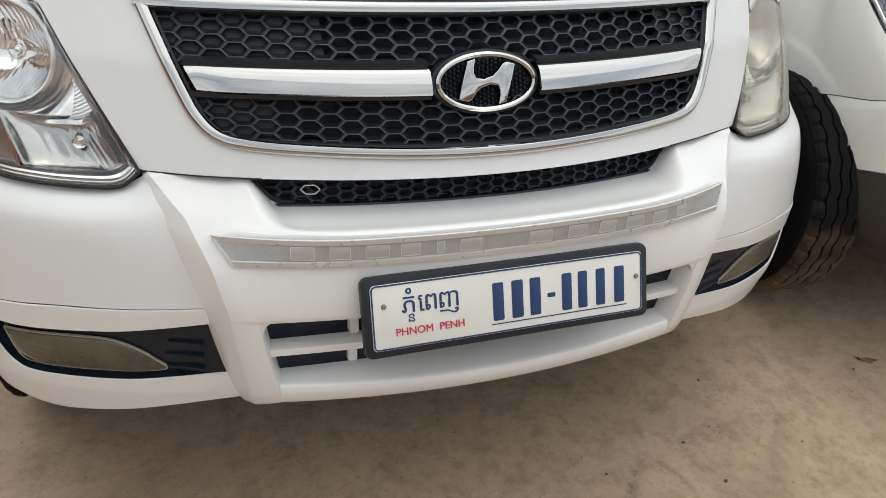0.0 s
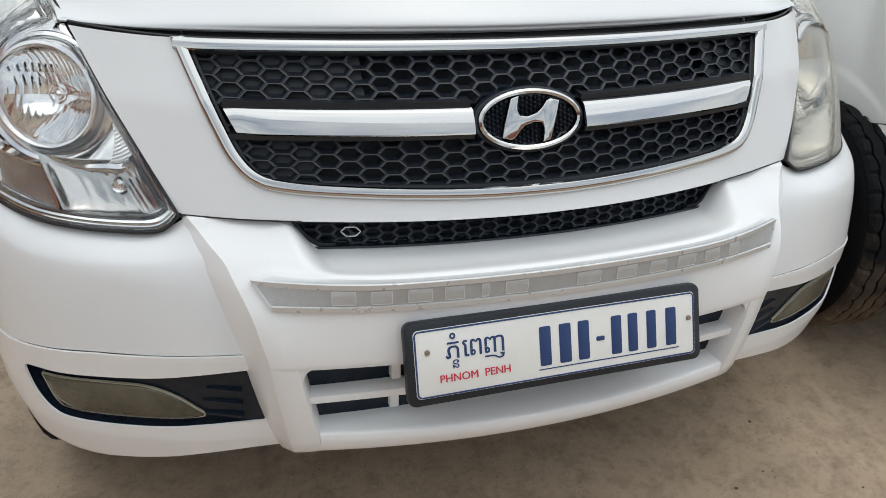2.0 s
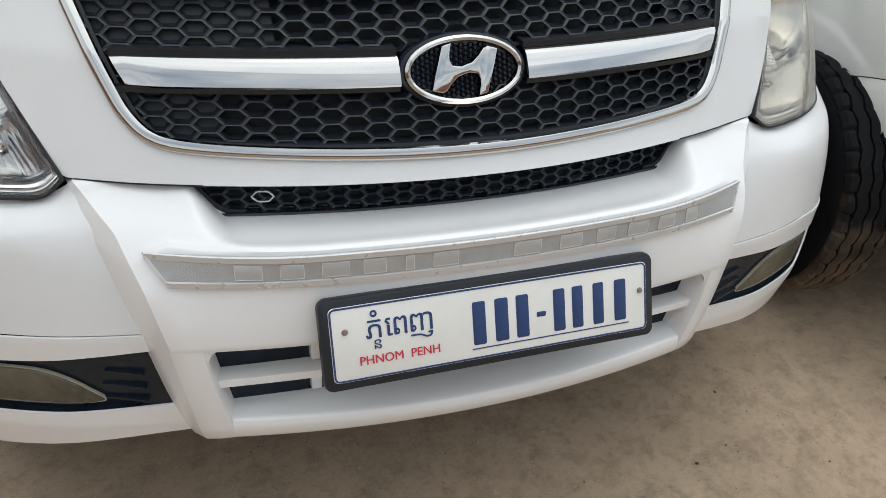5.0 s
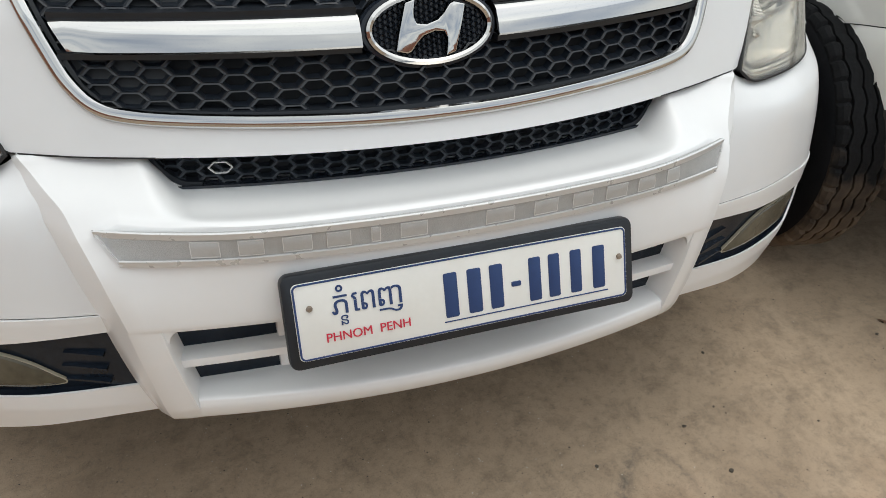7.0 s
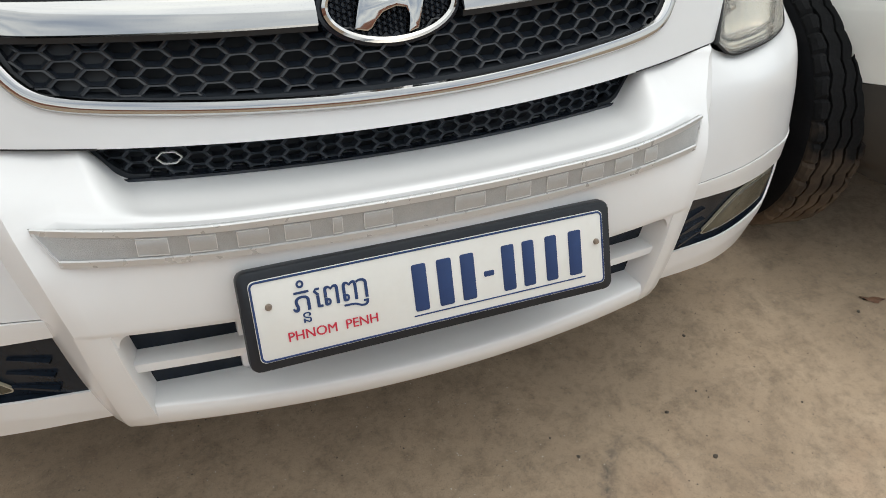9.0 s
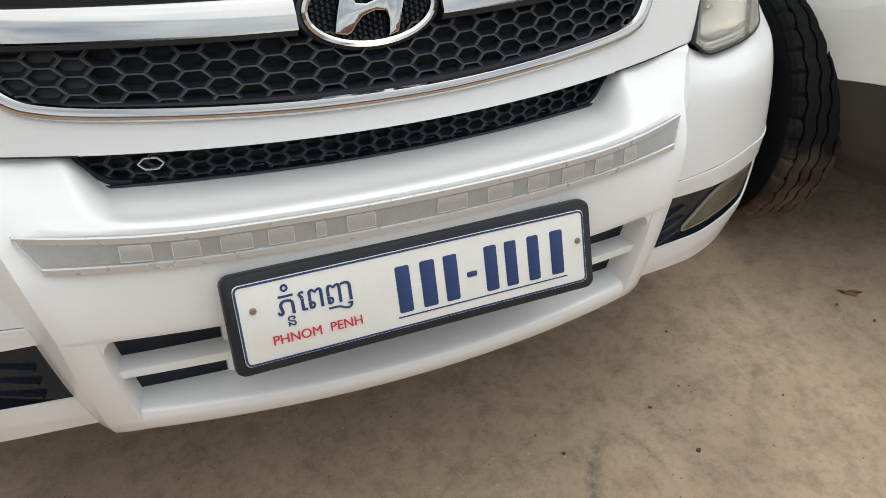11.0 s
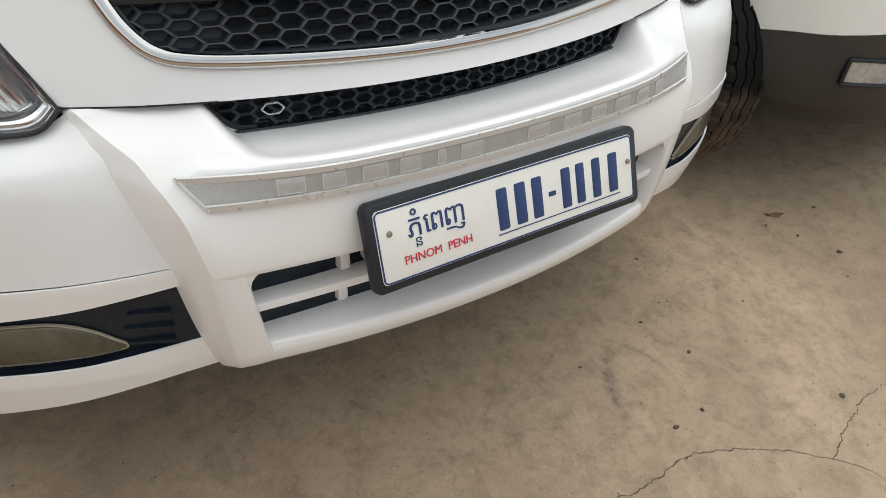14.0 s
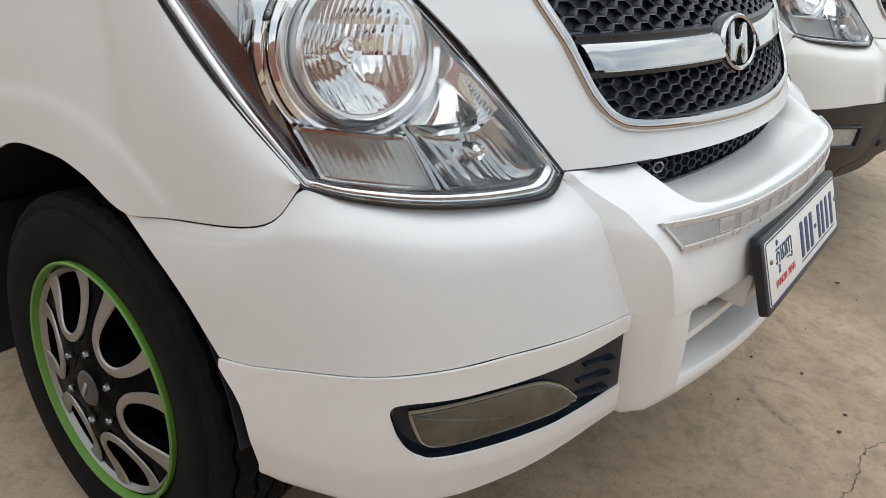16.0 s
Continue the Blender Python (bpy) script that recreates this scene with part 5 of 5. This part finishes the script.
        part("spoke_edge", moved(sheet(np.array([loop - out * 0.002 + (0.003, 0, 0), loop, loop + out * wide * 0.5 + (-0.0008, 0, 0), loop + out * wide, loop + out * (wide + 0.001) + (0.003, 0, 0)]), 0.003, (-1, 0, 0)), rot @ pose(0, 0, 0, 30)), metal, tyre)
        part("wheel_nut", moved(lathe([(-0.106, 0.0), (-0.106, 0.0045), (-0.102, 0.0068), (-0.085, 0.0068)], 6), rot @ pose(0, 0.0, 0.0665)), DARK_MIRROR, tyre)
    part("hub", moved(lathe([(-0.104, 0.0), (-0.1035, 0.026), (-0.100, 0.032), (-0.097, 0.036), (-0.096, 0.070), (-0.093, 0.086), (-0.07, 0.092), (0.02, 0.092)], 36), face), SPOKE_BLACK, tyre)
    cap = part("hub_cap", moved(lathe([(-0.1075, 0.0), (-0.107, 0.022), (-0.1055, 0.028), (-0.102, 0.031), (-0.098, 0.031)], 32), face), SPOKE_CAP, tyre, "dark grey hub cap with a raised mark")
    part("cap_mark", moved(box((0.003, 0.008, 0.032), bevel=0.001), face @ pose(-0.1085, 0, 0, 24)), LAMP_GREY, cap)
    return tyre


def shift_sides(van):
    """The van's right-hand corner stands a little further out than its left."""
    for me in {o.data for o in van.children_recursive if o.data}:
        co = np.empty(len(me.vertices) * 3)
        me.vertices.foreach_get("co", co)
        co = co.reshape(-1, 3)
        co[:, 0] += 0.004 + 0.014 * smooth(0.50, 0.62, co[:, 0])
        me.vertices.foreach_set("co", co.ravel())


def build_van():
    van = tagged(new("van"), "white van with chrome honeycomb grille and a white bumper guard", "van", "parked vans")
    build_nose(van)
    build_bonnet(van)
    build_grille(van)
    build_bumper(van)
    guard, strip, strip_pt = build_guard(van)
    build_marks(strip, strip_pt)
    build_plate(van)
    build_headlamp(van, -1, LENS)
    build_headlamp(van, 1, HAZED)
    build_fender(van)
    build_cabin(van)
    # dark panels added in place of the deep shade behind the front wheels
    for s in (-1, 1):
        part("dark_panel", moved(box((0.25, 0.008, 0.36), bevel=0.003), pose(s * 0.825, 1.285, 0.27, 6)), DARK, van, "dark panel added behind the front wheel in place of deep shade")
    build_wheel(van, -0.842, 0.858, 0.272, turn=-2, green=True, radius=0.326)
    build_wheel(van, 0.845, 0.885, 0.30)
    build_wheel(van, -0.845, 4.05, 0.262)
    build_wheel(van, 0.845, 4.05, 0.30)
    shift_sides(van)
    return van


def build_unseen_walls():
    """Unseen plain walls behind and beside the vans, added for reflections and dimmer sky."""
    for name, x, y, size in (("wall_south", 1.0, -16.0, (34.0, 0.2, 3.4)), ("wall_west", -12.0, 2.0, (0.2, 36.0, 4.8))):
        wall = part(name, moved(box(size, bevel=0.01), pose(x, y, size[2] / 2 - 0.12)), TERRACOTTA)
        tagged(wall, "plain unseen terracotta rendered wall, added for reflections and dimmer low sky", "wall", kind="structure")


TERRACOTTA = mat("terracotta_render", (0.34, 0.15, 0.10), 0.85, var=0.12, scale=1.2, dirt=(0.26, 0.20, 0.16), dirt_amount=0.7, dirt_scale=0.6, bump=0.3, bump_scale=40)
build_ground()
build_unseen_walls()


def build_second_van():
    """The older van beside it, with grey plastic below its bumper's crease."""
    van = tagged(new("van"), "older off-white van with grey lower bumper parked alongside", "van", "parked vans")
    build_nose(van)
    build_bonnet(van)
    build_grille(van)
    build_bumper(van, square_fog=True)
    build_headlamp(van, -1, LENS)
    build_headlamp(van, 1, LENS)
    build_fender(van)
    build_cabin(van)
    # white middle of the bumper and the grey part below, round to the wheels
    rows = [both([(0, y, z), (0.30, y + 0.02, z), (0.50, y + b, z), (0.575, 0.262 - 0.14 * (0.785 - z) / 0.2 + 0.0, z)]) for y, b, z in ((0.15, 0.085, 0.784), (0.095, 0.06, 0.745), (0.075, 0.05, 0.70), (0.07, 0.05, 0.64), (0.075, 0.05, 0.585))]
    part("bumper_middle", sheet(loft(rows, 50, 24), 0.004), PAINT_OFF, van)
    rows = []
    for f in np.linspace(0, 1, 16):
        k = np.linspace(-0.2, 8 - 1.5 * f ** 0.8, 50)
        top = np.interp(k, range(9), CREASE_Z) - 0.003
        low = np.interp(k, (-0.2, 3, 5, 6.5), (0.25, 0.260, 0.270, 0.285))
        rows.append(corner(k, top * (1 - f) + low * f, 0.0))
    net = np.array(rows)
    net[..., 1] += (0.05 * np.linspace(0, 1, 16) ** 2.5)[:, None]
    mid = np.array([[(x, p[1] - 0.07 * (1 - (x / 0.505) ** 2), p[2]) for x in np.linspace(-p[0], p[0], 30)] for p in net[:, 0]])
    a, b = side_both("grey_bumper", net, GREY_PLASTIC, van, 0.004, "dusty grey plastic lower bumper")
    part("grey_bumper", sheet(mid, 0.004), GREY_PLASTIC, van)
    for s in (-1, 1):
        m = (lambda q: flip(q)) if s < 0 else (lambda q: q)
        o = np.array(rounded(0.85, 0.036, 0.03)) + (3.3, 0.468)
        ring = corner(o[:, 0], o[:, 1], -0.006)
        fog = part("fog_lamp", ribbon(m(ring), [(-0.007, -0.030), (-0.006, 0.002), (0.0, 0.005), (0.005, 0.002), (0.006, -0.030)], True, normal=(s * 0.5, -1, 0)), BLACK, van, "small rectangular fog lamp in a black frame")
        u, v = np.meshgrid(np.linspace(2.47, 4.13, 24), np.linspace(0.434, 0.502, 8))
        part("lens", sheet(m(corner(u, v, -0.004) + np.array((0, 0.006, 0))), 0.003), FOG_CLEAR, fog, "cloudy clear lens")
    build_wheel(van, -0.925, 0.775, 0.332, turn=-10, tread=DUSTY_RUBBER, radius=0.345, metal=SPOKE_BLACK, narrow=0.84)
    build_wheel(van, 0.85, 0.77, 0.332, turn=-10, radius=0.345)
    build_wheel(van, -0.835, 4.05, 0.325)
    build_wheel(van, 0.835, 4.05, 0.325)
    for o in van.children_recursive:
        if o.data and o.data.materials[0] == PAINT:
            o.data.materials[0] = PAINT_OFF
    van.matrix_world = pose(2.2, -0.03, 0.015)
    return van


FOG_CLEAR = mat("cloudy_clear_lens", (0.58, 0.57, 0.52), 0.12, var=0.3, transmission=0.3, rough_var=0.08, scale=10)
build_van()
build_second_van()


def build_details():
    rng = random.Random(4)
    def chip(size, flat):
        bm = bmesh.new()
        bmesh.ops.create_icosphere(bm, subdivisions=1, radius=size)
        for v in bm.verts:
            v.co *= rng.uniform(0.65, 1.25)
            v.co.z *= flat
        return bm
    # crumbs of dark grit, where they lie
    for x, y, r in ((0.356, 0.063, 0.005), (0.323, 0.125, 0.0025), (0.782, 0.290, 0.004), (0.628, -0.034, 0.006), (0.424, -0.178, 0.005), (1.323, 0.246, 0.004), (0.60, 0.10, 0.005), (0.70, 0.13, 0.003), (0.377, -0.245, 0.004)):
        part_ = part("grit", moved(chip(r, 0.5), pose(x, y, float(ground_height(np.float64(x), y)) + r * 0.3)), GRIT)
        tagged(part_, "small dark crumb of grit on the concrete", "grit", "grit crumbs on the yard")
    bm = bmesh.new()
    for i in range(900):
        x, y = rng.uniform(-1.3, 2.6), rng.uniform(-1.0, 0.9)
        r = rng.uniform(0.0006, 0.0022)
        b = chip(r, 0.6)
        bmesh.ops.translate(b, vec=(x, y, float(ground_height(np.float64(x), y)) + r * 0.2), verts=b.verts)
        me = bpy.data.meshes.new("t")
        b.to_mesh(me)
        b.free()
        bm.from_mesh(me)
        bpy.data.meshes.remove(me)
    tagged(part("scattered_grit", bm, GRIT), "fine dark grit scattered over the concrete", "grit", kind="stuff")
    bm = bmesh.new()
    for i in range(260):
        x, y = rng.gauss(-0.1, 0.35), rng.gauss(0.15, 0.25)
        r = rng.uniform(0.0006, 0.0018)
        b = chip(r, 0.6)
        bmesh.ops.translate(b, vec=(x, y, float(ground_height(np.float64(x), y)) + r * 0.2), verts=b.verts)
        me = bpy.data.meshes.new("t")
        b.to_mesh(me)
        b.free()
        bm.from_mesh(me)
        bpy.data.meshes.remove(me)
    tagged(part("pale_crumbs", bm, PALE_GRIT), "pale crumbs scattered under the bumper", "grit", kind="stuff")
    # pebbles
    for x, y, r in ((0.418, -0.178, 0.006), (0.511, -0.176, 0.006), (1.361, 0.018, 0.009), (1.503, 0.201, 0.006), (1.317, 0.131, 0.005), (1.278, -0.062, 0.004), (0.843, -0.320, 0.007), (0.783, 0.288, 0.004), (0.91, 0.021, 0.003), (1.271, 0.213, 0.005)):
        tagged(part("pebble", moved(chip(r, 0.6), pose(x, y, r * 0.35)), GRIT), "small dark pebble on the concrete", "pebble", "pebbles on the yard")
    # a hairline crack with dirt in it, and its branch
    for pts in ([(0.10, -0.23), (0.189, -0.24), (0.223, -0.251), (0.305, -0.247), (0.378, -0.243), (0.438, -0.264), (0.499, -0.291), (0.594, -0.354), (0.655, -0.412), (0.702, -0.402), (0.748, -0.385), (0.814, -0.368), (0.887, -0.352), (0.979, -0.354), (1.10, -0.37)], [(0.655, -0.412), (0.70, -0.47), (0.72, -0.55)]):
        p = even(cr(pts, len(pts) * 6), 140)
        jit = np.array([(0, rng.gauss(0, 0.0022), 0) for _ in p])
        line = np.stack([p[:, 0], p[:, 1], [float(ground_height(np.float64(a), b)) for a, b in p]], 1) + jit
        wid = [max(0.0006, 0.0013 + rng.gauss(0, 0.0005)) for _ in p]
        net = np.array([[q + np.array((0, s * w, 0.0004)) for q, w in zip(line, wid)] for s in (-1, 0, 1)])
        tagged(part("crack", sheet(net), CRACK), "hairline crack filled with dirt in the concrete", "crack", kind="structure")
    # a dry leaf fragment
    a = np.linspace(0, 2 * np.pi, 18)
    net = np.array([[(f * 0.030 * math.cos(q) * (1 + 0.25 * math.sin(3 * q)), f * 0.011 * math.sin(q) * (1 + 0.3 * math.cos(5 * q)), 0.002 + 0.003 * f * f * math.sin(2 * q + 1)) for q in a] for f in (0.05, 0.5, 1.0)])
    leaf = part("dry_leaf", moved(sheet(net, 0.0006, (0, 0, 1)), pose(1.342, 0.237, 0.002, 0, 0, -28)), LEAF)
    tagged(leaf, "torn dry brown leaf on the concrete", "leaf")


build_details()
